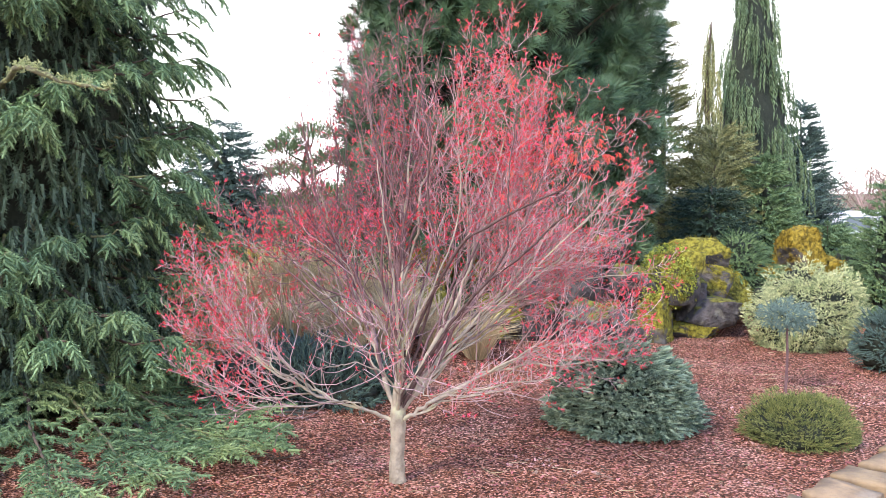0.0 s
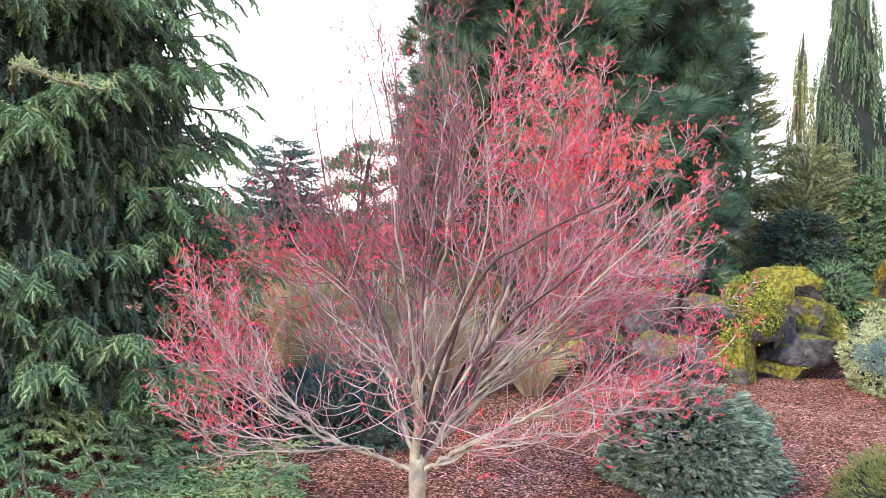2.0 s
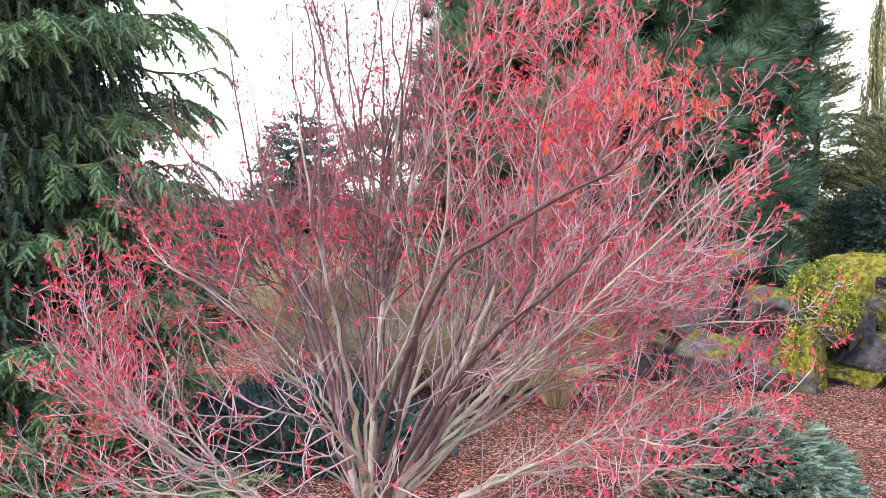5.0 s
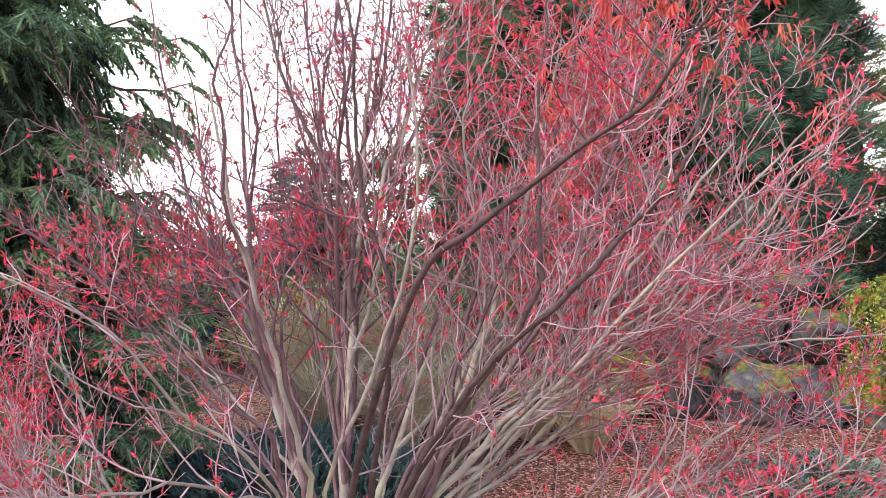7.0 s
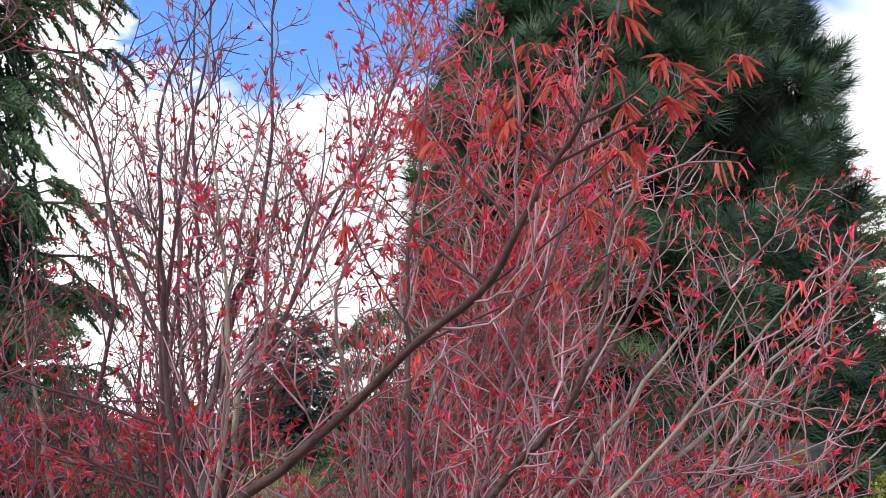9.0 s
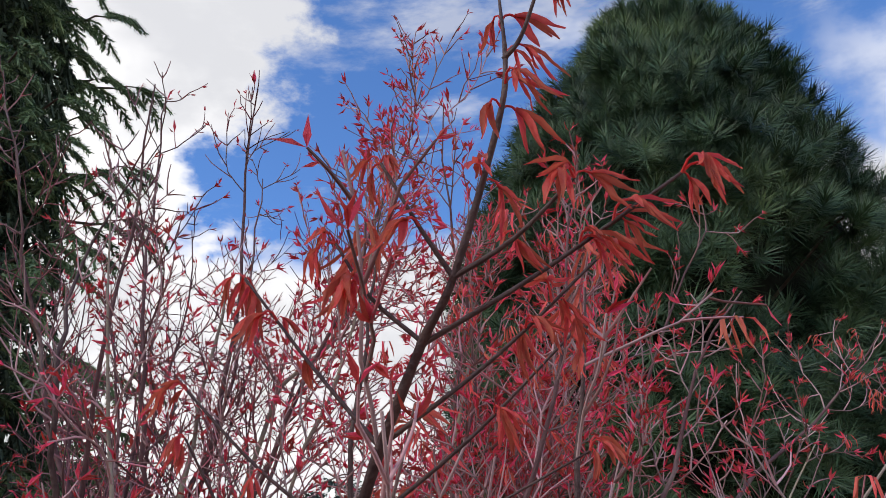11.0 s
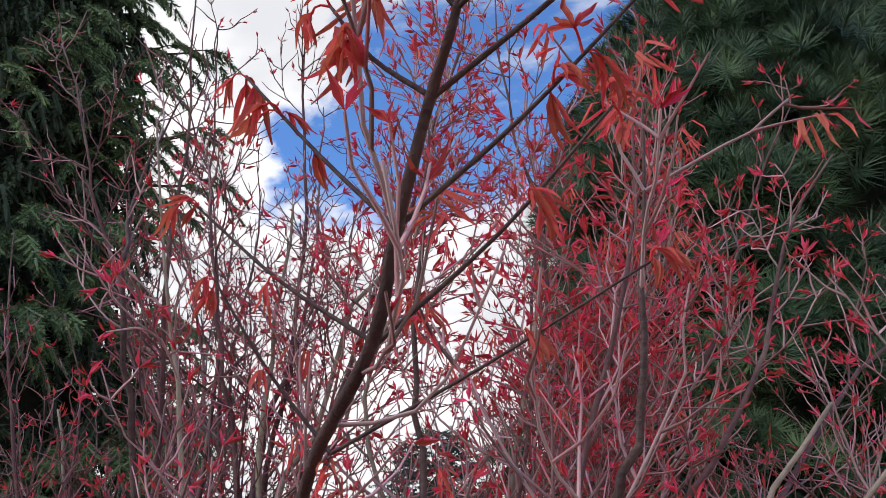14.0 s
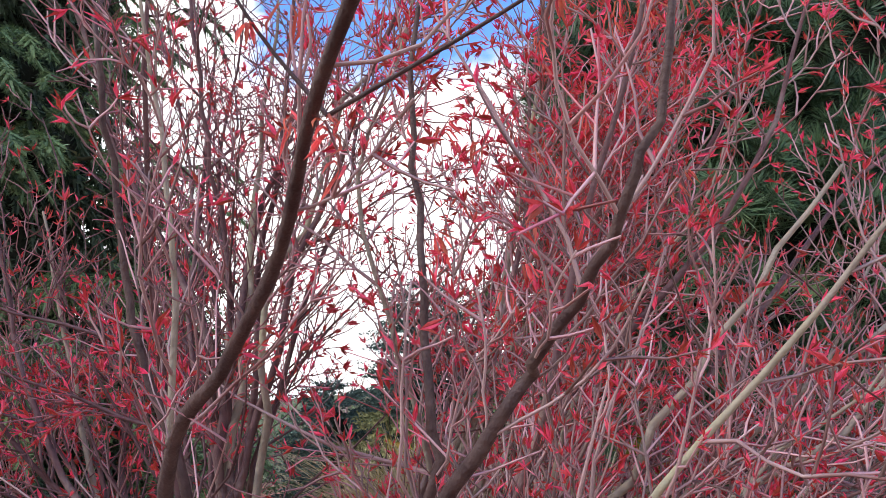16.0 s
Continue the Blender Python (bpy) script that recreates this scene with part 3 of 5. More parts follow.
        if self.big_p:
            g = Geo()
            scatter(g, DROOPS, np.array(self.big_d), np.array(self.big_p), np.array(self.big_s), self.rng)
            part("open_leaf_spray", g, M_OPEN_LEAF, limb, "orange-red opened drooping leaves", kind="stuff")


def young_leaf(seed):
    """An unfolding maple leaf: arching stalk and narrow drooping lobes with a keel. It hangs from the origin towards +x, then down."""
    rng = np.random.default_rng(seed + 70)
    g = Geo()
    reach = rng.uniform(0.006, 0.014)
    stalk = np.array([(0, 0, 0), (reach * 0.4, 0, reach * 0.5), (reach * 0.8, 0, reach * 0.62), (reach * 1.15, 0, reach * 0.4)])
    g.tube(stalk, (0.0010, 0.0008, 0.0008, 0.0010), 5)
    palm = stalk[-1]
    shut = seed % 8 < 6
    count = 3 + seed % 2 if shut else 5
    for i in range(count):
        fan = (i - (count - 1) / 2) / count * (rng.uniform(0.45, 1.0) if shut else rng.uniform(1.3, 2.0))
        L = rng.uniform(0.022, 0.042) * (1 - 0.25 * abs(fan))
        d = unit((0.70, fan * 1.0, rng.uniform(-0.35, 0.15)))
        fall, curl = rng.uniform(0.28, 0.62), rng.normal() * 0.5
        p, rows = palm.copy(), []
        wide = rng.uniform(0.0016, 0.0028) if shut else rng.uniform(0.0014, 0.0022)
        for k in range(6):
            q = k / 5
            side = unit(np.cross(d, (0, 0, 1)) + np.array((0, 0, 0.4 * fan + 0.3 * curl)))
            keel = np.cross(side, d)
            w = wide * (math.sin(math.pi * min(1, q * 0.80 + 0.16)) ** 1.1) + 0.00012
            ripple = 0.0005 * math.sin(k * 2.7 + i)
            rows.append((p + side * w + keel * (w * 0.7 + ripple), p - keel * w * 0.5, p - side * w + keel * (w * 0.7 - ripple)))
            d = unit(d + np.array((-0.05, 0, -fall)) + rng.normal(size=3) * 0.10)
            if k >= 3:
                d = unit(d + np.array((0.35, fan * 0.6 + curl * 0.4, 0.25 * curl)))
            p = p + d * L / 5
        v = np.array(rows).reshape(-1, 3)
        f = []
        for k in range(5):
            a = k * 3
            for o in (0, 1):
                f += [(a + o, a + o + 1, a + o + 4), (a + o, a + o + 4, a + o + 3)]
        g.add(v, f)
    return g.mesh("young_leaf", M_YLEAF, True)


def build_maple():
    rng = np.random.default_rng(11)
    tree = thing("japanese_maple", "young coral-bark japanese maple just leafing out red", "tree", at=tuple(FOOT))
    base = Matrix.Translation(-FOOT)

    def own(ob):
        ob.matrix_parent_inverse = base
        return ob

    g = Geo()
    line = spline([(-0.275, 4.875, -0.05), (-0.28, 4.87, 0.12), (-0.272, 4.868, 0.30), (-0.27, 4.872, 0.46), (-0.262, 4.88, 0.62)], 18)
    rad = np.interp(line[:, 2], (-0.05, 0.0, 0.05, 0.25, 0.40, 0.62), (0.066, 0.056, 0.050, 0.045, 0.052, 0.034))
    rad = rad * (1 + 0.05 * np.sin(np.arange(18) * 2.1))
    g.tube(line, rad, 14)
    own(part("trunk", g, M_BARK, tree, "short pale trunk with grey-green bark", smooth=True))

    ends = [(1.45, 6.05, 2.42), (1.10, 4.58, 1.95), (1.34, 5.20, 1.62), (1.22, 4.65, 1.20), (0.80, 4.15, 0.95), (0.66, 5.90, 2.45),
            (0.95, 5.30, 2.50), (0.20, 5.35, 2.92), (-0.26, 4.95, 2.95), (-0.55, 5.20, 2.86), (-0.36, 4.40, 2.50), (-0.95, 5.10, 2.35),
            (-1.25, 4.85, 1.90), (-1.62, 4.95, 1.42), (-1.48, 4.65, 0.98), (-1.15, 4.20, 1.28), (-1.00, 4.45, 0.62), (-0.55, 3.85, 1.60),
            (-0.32, 3.62, 1.22), (0.22, 3.85, 0.85), (-0.80, 5.90, 2.05), (0.12, 6.20, 2.35), (0.95, 6.05, 1.55), (-0.42, 6.25, 1.30),
            (0.52, 4.95, 2.78), (0.85, 5.05, 0.80), (-1.10, 5.60, 1.05), (0.02, 4.55, 2.72), (1.25, 4.95, 0.85), (1.45, 5.45, 1.15), (0.50, 4.40, 0.78), (-1.78, 4.90, 1.16),
            (-1.62, 4.45, 0.78), (-1.20, 4.05, 0.80), (-0.85, 4.02, 1.95), (-1.05, 4.60, 2.15), (0.35, 5.60, 2.70), (-0.78, 5.30, 2.62), (-0.08, 5.10, 2.98), (0.38, 5.05, 2.88),
            (-0.50, 4.70, 2.80), (0.72, 5.35, 2.62), (-0.88, 4.90, 2.50), (0.15, 4.40, 2.38), (-0.20, 4.18, 2.20), (0.72, 4.78, 2.36), (-0.15, 5.60, 2.80), (1.15, 5.60, 2.05), (1.0, 5.0, 2.25), (1.25, 5.05, 1.92), (0.58, 5.30, 2.32), (1.2, 5.62, 1.72),
            (0.92, 4.75, 1.62), (1.05, 5.2, 1.4), (0.45, 5.55, 2.0), (0.70, 5.05, 1.95), (0.55, 5.2, 1.45), (-1.35, 4.95, 1.62), (-1.45, 5.05, 1.75), (-1.4, 4.6, 1.3), (-1.55, 5.1, 1.5), (-1.15, 5.2, 1.95), (-0.95, 4.35, 1.1), (-0.6, 4.15, 0.9),
            (1.35, 5.3, 1.9), (1.4, 5.6, 2.1), (1.45, 5.1, 1.35), (0.3, 4.9, 2.5), (-0.72, 5.25, 2.80), (-0.62, 5.35, 2.88), (-0.70, 5.45, 2.6), (-0.25, 5.35, 2.96), (-0.35, 5.2, 2.7), (0.75, 5.5, 2.6)]
    mains = []
    for r, ctrl in ((0.030, [(-0.27, 4.87, 0.40), (-0.17, 4.91, 0.64), (0.06, 5.0, 1.05), (0.26, 5.12, 1.6), (0.42, 5.2, 2.25)]),
                    (0.022, [(-0.275, 4.875, 0.44), (-0.28, 4.92, 0.8), (-0.25, 4.98, 1.3), (-0.22, 5.05, 1.9), (-0.15, 5.1, 2.5)]),
                    (0.020, [(-0.28, 4.875, 0.42), (-0.38, 4.92, 0.72), (-0.55, 5.0, 1.15), (-0.72, 5.05, 1.6), (-0.85, 5.05, 2.1)]),
                    (0.015, [(-0.27, 4.86, 0.43), (-0.25, 4.70, 0.75), (-0.24, 4.50, 1.15), (-0.28, 4.32, 1.6), (-0.32, 4.28, 2.0)]),
                    (0.015, [(-0.28, 4.87, 0.38), (-0.45, 4.82, 0.47), (-0.78, 4.74, 0.60), (-1.1, 4.70, 0.82), (-1.4, 4.75, 1.05)]),
                    (0.017, [(-0.26, 4.87, 0.38), (-0.10, 4.82, 0.50), (0.2, 4.76, 0.68), (0.55, 4.75, 0.88), (0.9, 4.8, 1.12)]),
                    (0.018, [(-0.26, 4.87, 0.43), (-0.07, 4.82, 0.72), (0.28, 4.80, 1.12), (0.62, 4.83, 1.5), (0.9, 4.9, 1.85)]),
                    (0.018, [(-0.27, 4.88, 0.42), (-0.22, 5.15, 0.8), (-0.1, 5.55, 1.3), (0.05, 5.85, 1.8)])):
        line = spline(ctrl, 26)
        line[2:-1] += rng.normal(size=(23, 3)) * 0.006
        g = Geo()
        g.tube(line, np.interp(np.linspace(0, 1, 26), (0, 0.15, 0.6, 1), (r * 0.95, r * 0.78, r * 0.42, 0.003)) * (1 + 0.05 * np.sin(np.arange(26) * 1.7)), 10)
        own(part("main_limb", g, M_BRANCH, tree, "pale grey-tan main limb", smooth=True))
        mains.append(line)
    for n, e in enumerate(ends):
        e = np.array(e)
        want = 0.42 + (e[2] - 0.42) * rng.uniform(0.03, 0.42)
        main = min(mains, key=lambda m: np.linalg.norm(m - e, axis=1).min() + 0.5 * np.linalg.norm(m[13] - e))
        i = int(np.clip(np.argmin(np.abs(main[:, 2] - want)), 2, 20))
        s, t = main[i], unit(main[i + 1] - main[i - 1])
        flat = e - s
        reach = np.linalg.norm(flat)
        out = unit((flat[0], flat[1], 0.001))
        mid1 = s + flat * 0.16 + t * 0.12 * reach + rng.normal(size=3) * 0.02
        mid2 = s + flat * 0.55 + t * 0.08 * reach + out * 0.05 + rng.normal(size=3) * 0.04
        line = spline([s, mid1, mid2, e], 22)
        line[1:-1] += rng.normal(size=(20, 3)) * 0.0035
        along = np.linspace(0, 1, 22)[:, None]
        for waves in (1.3, 2.7, 4.6):
            line = line + rng.normal(size=3) * (0.030 / waves) * np.sin(along * math.pi * 2 * waves + rng.uniform(0, 6.28)) * np.clip(along * 4, 0, 1)
        length = np.linalg.norm(np.diff(line, axis=0), axis=1).sum()
        r0 = 0.0034 * length * rng.uniform(0.8, 1.3) + 0.002
        g = Geo()
        g.tube(line, r0 * (1 - np.linspace(0, 1, 22)) ** 0.85 + 0.0014, 7)
        dark = e[2] > 1.7 and (n % 3 == 0 or e[0] < 0.05)
        limb = own(part("limb", g, M_DARK_LIMB if dark else M_BRANCH, tree, "slender maroon-brown limb" if dark else "slender grey-tan limb", smooth=True))
        b = Boughs(rng, 0.0 if in_crown(e, 0.15) else 0.6)
        b.grow(line, r0, 0.25, 0.46)
        left = e[0] < 0.05 and e[2] > 1.7
        b.finish(limb, M_DARK_LIMB if left else M_TWIG if dark and n % 2 else M_SIDE, M_DARK_TWIG if left else M_TWIG)

    for ctrl in ([(-0.26, 4.86, 0.5), (0.05, 4.75, 1.0), (0.36, 4.62, 1.42), (0.40, 4.60, 1.64), (0.40, 4.60, 1.87), (0.43, 4.60, 2.12), (0.46, 4.62, 2.38)],
                 [(-0.26, 4.86, 0.45), (0.10, 4.65, 1.1), (0.50, 4.42, 1.5), (0.61, 4.39, 1.61), (0.715, 4.31, 1.72), (0.77, 4.30, 1.85), (0.80, 4.33, 2.08)],
                 [(-0.27, 4.85, 0.5), (-0.12, 4.75, 0.95), (0.0, 4.62, 1.45), (-0.05, 4.58, 1.68), (-0.06, 4.55, 1.9), (-0.045, 4.50, 2.14), (-0.10, 4.58, 2.36), (-0.02, 4.66, 2.62)]):
        line = spline(ctrl, 34)
        line[1:-1] += rng.normal(size=(32, 3)) * 0.004
        g = Geo()
        g.tube(line, np.interp(np.linspace(0, 1, 34), (0, 0.5, 0.85, 1), (0.011, 0.0058, 0.0030, 0.0010)), 8)
        limb = own(part("limb", g, M_STEM, tree, "dark upright limb", smooth=True))
        b = Boughs(rng)
        b.grow(line, 0.01, 0.3, 0.26, 0.09)
        b.finish(limb)

    # the limb that reaches forward, with opened leaves on its last shoots
    line = spline([(-0.262, 4.85, 0.47), (-0.16, 4.72, 0.95), (0.11, 4.46, 1.50), (0.28, 4.37, 1.635), (0.42, 4.28, 1.72), (0.55, 4.15, 1.79), (0.652, 4.062, 1.837),
                   (0.699, 4.018, 1.890), (0.741, 3.986, 1.943), (0.771, 3.962, 1.973), (0.809, 3.945, 2.056), (0.817, 3.944, 2.096), (0.816, 3.950, 2.150)], 66)
    g = Geo()
    g.tube(line, np.interp(np.linspace(0, 1, 66), (0, 0.4, 0.75, 0.92, 1), (0.012, 0.0052, 0.0024, 0.0016, 0.0009)) * (1 + 0.06 * np.sin(np.arange(66) * 1.9)), 9)
    limb = own(part("limb", g, M_STEM, tree, "dark forward-reaching limb with opened leaves", smooth=True))
    b = Boughs(rng)
    b.grow(line[:40], 0.012, 0.2, 0.25, 0.09)
    b.finish(limb)
    leaf_meshes = [young_leaf(s) for s in range(8)]
    sprigs = [((0.816, 3.926, 2.098), (0.845, 3.915, 2.138), 2), ((0.770, 3.945, 1.972), (0.735, 3.925, 2.045), 4), ((0.770, 3.945, 1.972), (0.850, 3.915, 2.005), 4),
              ((0.742, 3.968, 1.942), (0.690, 3.955, 2.012), 6), ((0.742, 3.968, 1.942), (0.905, 3.955, 2.015), 9), ((0.698, 4.0, 1.889), (0.602, 3.99, 2.015), 7),
              ((0.698, 4.0, 1.889), (0.850, 4.03, 2.005), 9), ((0.655, 4.045, 1.838), (0.815, 4.075, 1.965), 6), ((0.655, 4.045, 1.838), (0.545, 4.01, 1.945), 4),
              ((0.55, 4.15, 1.79), (0.80, 4.20, 1.90), 5), ((0.55, 4.15, 1.79), (0.48, 4.10, 1.93), 4)]
    spots = []
    for a, e, n in sprigs:
        a, e = np.array(a) + (0, 0.018, 0), np.array(e) + (0, 0.018, 0)
        bend = (a + e) / 2 + np.array((0, 0, -0.006)) + rng.normal(size=3) * 0.003
        sp = spline([a, bend, e], 9)
        g = Geo()
        g.tube(sp, np.linspace(0.0018, 0.0010, 9), 6)
        part("sprig", g, M_STEM, limb, "dark red side shoot", smooth=True)
        for k in range(n):
            q = 1 - 0.5 * (k // 3) / max(1, (n - 1) / 3)
            i = int(q * 8)
            spots.append((sp[i], unit(e - a), k))
    for z in (0.97, 0.93, 0.89, 0.86, 0.80):
        i = int(z * 65)
        spots += [(line[i], unit(line[i] - line[i - 1]), 0), (line[i], unit(line[i] - line[i - 1]), 1)]
    for p, t, k in spots:
        yaw = math.atan2(t[1], t[0]) + (1 if k % 2 else -1) * rng.uniform(0.5, 1.5) + rng.normal() * 0.3
        ob = new("leaf", leaf_meshes[rng.integers(0, 8)])
        ob.parent = limb
        s = rng.uniform(0.65, 1.15)
        ob.matrix_local = Matrix.Translation(Vector(p)) @ Euler((rng.normal() * 0.25, rng.normal() * 0.3, yaw)).to_matrix().to_4x4() @ Matrix.Scale(s, 4)


build_maple()


# ---- conifers and shrubs ----
def build_norway_spruce():
    """A big spruce with curtains of hanging branchlets; the lowest boughs sweep the ground."""
    rng = np.random.default_rng(21)
    foot = np.array((-3.70, 6.42, 0.0))
    tree = thing("norway_spruce", "tall dark green spruce with drooping branchlets down to the ground", "tree", at=tuple(foot))
    g = Geo()
    g.tube(spline([(0, 0, -0.1), (0.03, 0, 1.5), (0, 0.02, 4), (0, 0, 8.1)], 20), np.linspace(0.17, 0.02, 20), 10)
    part("trunk", g, M_TRUNK, tree, smooth=True)
    # solid body behind the boughs, its colour stands in for shade
    part("inner_crown", lumpy((0, 0, 3.2), (0.85, 0.85, 4.0), 5, 0.2, 4), M_CORE, tree, "solid body coloured near-black for the shade inside", smooth=True)
    # backing layer of needles, shade given by the darker needle colour
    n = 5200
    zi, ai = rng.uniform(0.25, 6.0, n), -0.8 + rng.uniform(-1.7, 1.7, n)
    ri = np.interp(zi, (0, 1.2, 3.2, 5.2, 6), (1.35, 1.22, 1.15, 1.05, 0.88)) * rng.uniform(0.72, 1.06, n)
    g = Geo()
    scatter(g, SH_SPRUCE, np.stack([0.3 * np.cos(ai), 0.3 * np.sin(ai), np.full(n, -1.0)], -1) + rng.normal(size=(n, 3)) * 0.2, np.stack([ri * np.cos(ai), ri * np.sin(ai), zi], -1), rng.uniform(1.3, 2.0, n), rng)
    part("inner_needles", g, M_SPRUCE_SHADE, tree, "hanging needles behind the boughs, coloured dark grey-green for shade", kind="stuff")
    boughs = []
    for tier in np.arange(0.42, 7.8, 0.40):
        for _ in range(20 if tier < 3.4 else 14):
            a = rng.uniform(-2.1, 0.8) if rng.random() < 0.88 else rng.uniform(-math.pi, math.pi)
            z = tier + rng.normal() * 0.05 + 0.14 * math.sin(a * 3.3 + tier * 5)
            boughs.append((max(0.25, z), a, np.interp(z, (0, 0.6, 1.2, 2.0, 3.2, 5.0, 6.2, 8.0), (1.95, 1.85, 1.68, 1.52, 1.60, 1.42, 1.16, 0.15)) * rng.uniform(0.74, 1.14)))
    for a, L in ((-0.57, 2.70), (-0.75, 2.85), (-0.38, 2.65), (-0.95, 2.85), (-0.22, 2.3), (-0.65, 2.45), (-1.15, 2.75), (-0.48, 2.78)):
        boughs.append((rng.uniform(0.25, 0.5), a, L))
    n_boughs = len(boughs)
    for n, (z, a, R) in enumerate(boughs):
        low = n >= n_boughs - 8
        near = -2.1 < a < 1.3
        drop = 0.10 * R if not low else z - 0.10
        out = np.array((math.cos(a), math.sin(a), 0))
        line = spline([np.array((0, 0, z)), out * R * 0.35 + (0, 0, z + 0.06 * R - (drop * 0.4 if low else 0)), out * R * 0.75 + (0, 0, z - drop * (0.8 if low else 0.7)), out * R + (0, 0, z - drop + (0.05 if low else 0.06 * R))], 14)
        line[1:] += rng.normal(size=(13, 3)) * 0.012
        g = Geo()
        g.tube(line, np.linspace(0.012 if low else 0.022, 0.004, 14) * (0.6 + 0.3 * R), 5)
        bough = part("bough", g, M_LICHEN if n % 3 == 0 else M_TRUNK, tree, smooth=True)
        side = np.cross(out, (0, 0, 1))
        dirs, pos, sc = [], [], []
        steps = np.arange(0.30, 1.0, (0.08 if low else 0.175 if near else 0.5) / max(0.6, R))
        for k, q in enumerate((*steps, 1.0)):
            i = min(int(q * 13), 12)
            p = line[i] + (line[i + 1] - line[i]) * (q * 13 - i)
            hand = 0 if q == 1.0 else 1 if k % 2 else -1
            d = unit(out * 0.75 + side * hand * rng.uniform(0.45, 1.0) + (0, 0, 0.02 if low else -0.30))
            reach = rng.uniform(0.20, 0.42) * (1.2 - 0.45 * q)
            for m in range(max(2, int(reach / 0.052))):
                perp = unit(np.cross(d, (0, 0, 1.0)))
                for s in (-1, 1):
                    dirs.append(d * 0.9 + perp * s * rng.uniform(0.5, 1.0) + rng.normal(size=3) * 0.12 + (0, 0, 0.0 if low else -0.30))
                    pos.append(p)
                    sc.append(rng.uniform(0.75, 1.05) if low else rng.uniform(0.9, 1.3))
                p = p + d * 0.052
                d = unit(d + (0, 0, -0.03 if low else -0.20) + rng.normal(size=3) * 0.05)
                if p[2] < 0.06:
                    break
            dirs.append(d)
            pos.append(p)
            sc.append(rng.uniform(1.0, 1.3))
        g = Geo()
        scatter(g, SH_SPRUCE, dirs, pos, sc, rng)
        part("needles", g, M_SPRUCE, bough, "hanging dark green needled branchlets", kind="stuff")
    line = spline([(0.1, -0.15, 2.5), (0.6, -0.9, 2.56), (1.11, -1.57, 2.60), (1.35, -1.60, 2.51), (1.68, -1.57, 2.47)], 24)
    line[1:] += rng.normal(size=(23, 3)) * 0.012
    g = Geo()
    g.tube(line, np.linspace(0.024, 0.008, 24) * (0.8 + 0.5 * rng.random(24)), 8)
    bough = part("bough", g, M_LICHEN, tree, "bare lichen-covered bough", smooth=True)
    pos = line[rng.integers(8, 24, 260)] + rng.normal(size=(260, 3)) * 0.012 + (0, 0, 0.012)
    g = Geo()
    scatter(g, SH_LOW, rng.normal(size=(260, 3)) + (0, 0, 0.6), pos, rng.uniform(0.6, 1.4, 260), rng)
    part("lichen", g, M_LICHEN_TUFT, bough, "pale green lichen tufts", kind="stuff")


build_norway_spruce()


def dead_branch(points, r, seed):
    """A brown fallen branch with a few snapped side twigs."""
    rng = np.random.default_rng(seed)
    line = spline(points, 16)
    line[1:-1] += rng.normal(size=(14, 3)) * 0.008
    g = Geo()
    g.tube(line, np.linspace(r, r * 0.35, 16), 7)
    for _ in range(9):
        p = line[rng.integers(3, 15)]
        d = unit(rng.normal(size=3) * (1, 1, 0.35) + (0, 0, 0.15))
        g.tube(wander(p, d, rng.uniform(0.06, 0.2), 3, rng, 0.0), np.linspace(r * 0.4, r * 0.15, 4), 4)
    ob = new("dead_branch", g.mesh("dead_branch", M_TRUNK, True))
    tagged(ob, "brown dead branch lying under the spruce", "branch", "dead branches")


for k, pts in enumerate(([(-1.95, 5.9, 0.02), (-1.6, 5.8, 0.05), (-1.2, 5.85, 0.03)], [(-1.75, 6.2, 0.03), (-1.45, 6.15, 0.08), (-1.05, 6.25, 0.04)], [(-1.6, 5.25, 0.015), (-1.35, 5.2, 0.03), (-1.05, 5.3, 0.015)], [(-2.1, 6.3, 0.02), (-1.8, 6.35, 0.10), (-1.5, 6.4, 0.05)])):
    dead_branch(pts, 0.016 + 0.003 * (k % 2), 230 + k)


DOME = ((0.0, 0.12, 0.4, 0.7, 0.9, 1.0), (0.90, 1.0, 0.96, 0.76, 0.46, 0.0))
BALL = ((0.0, 0.15, 0.45, 0.7, 0.9, 1.0), (0.72, 0.93, 1.0, 0.86, 0.54, 0.0))


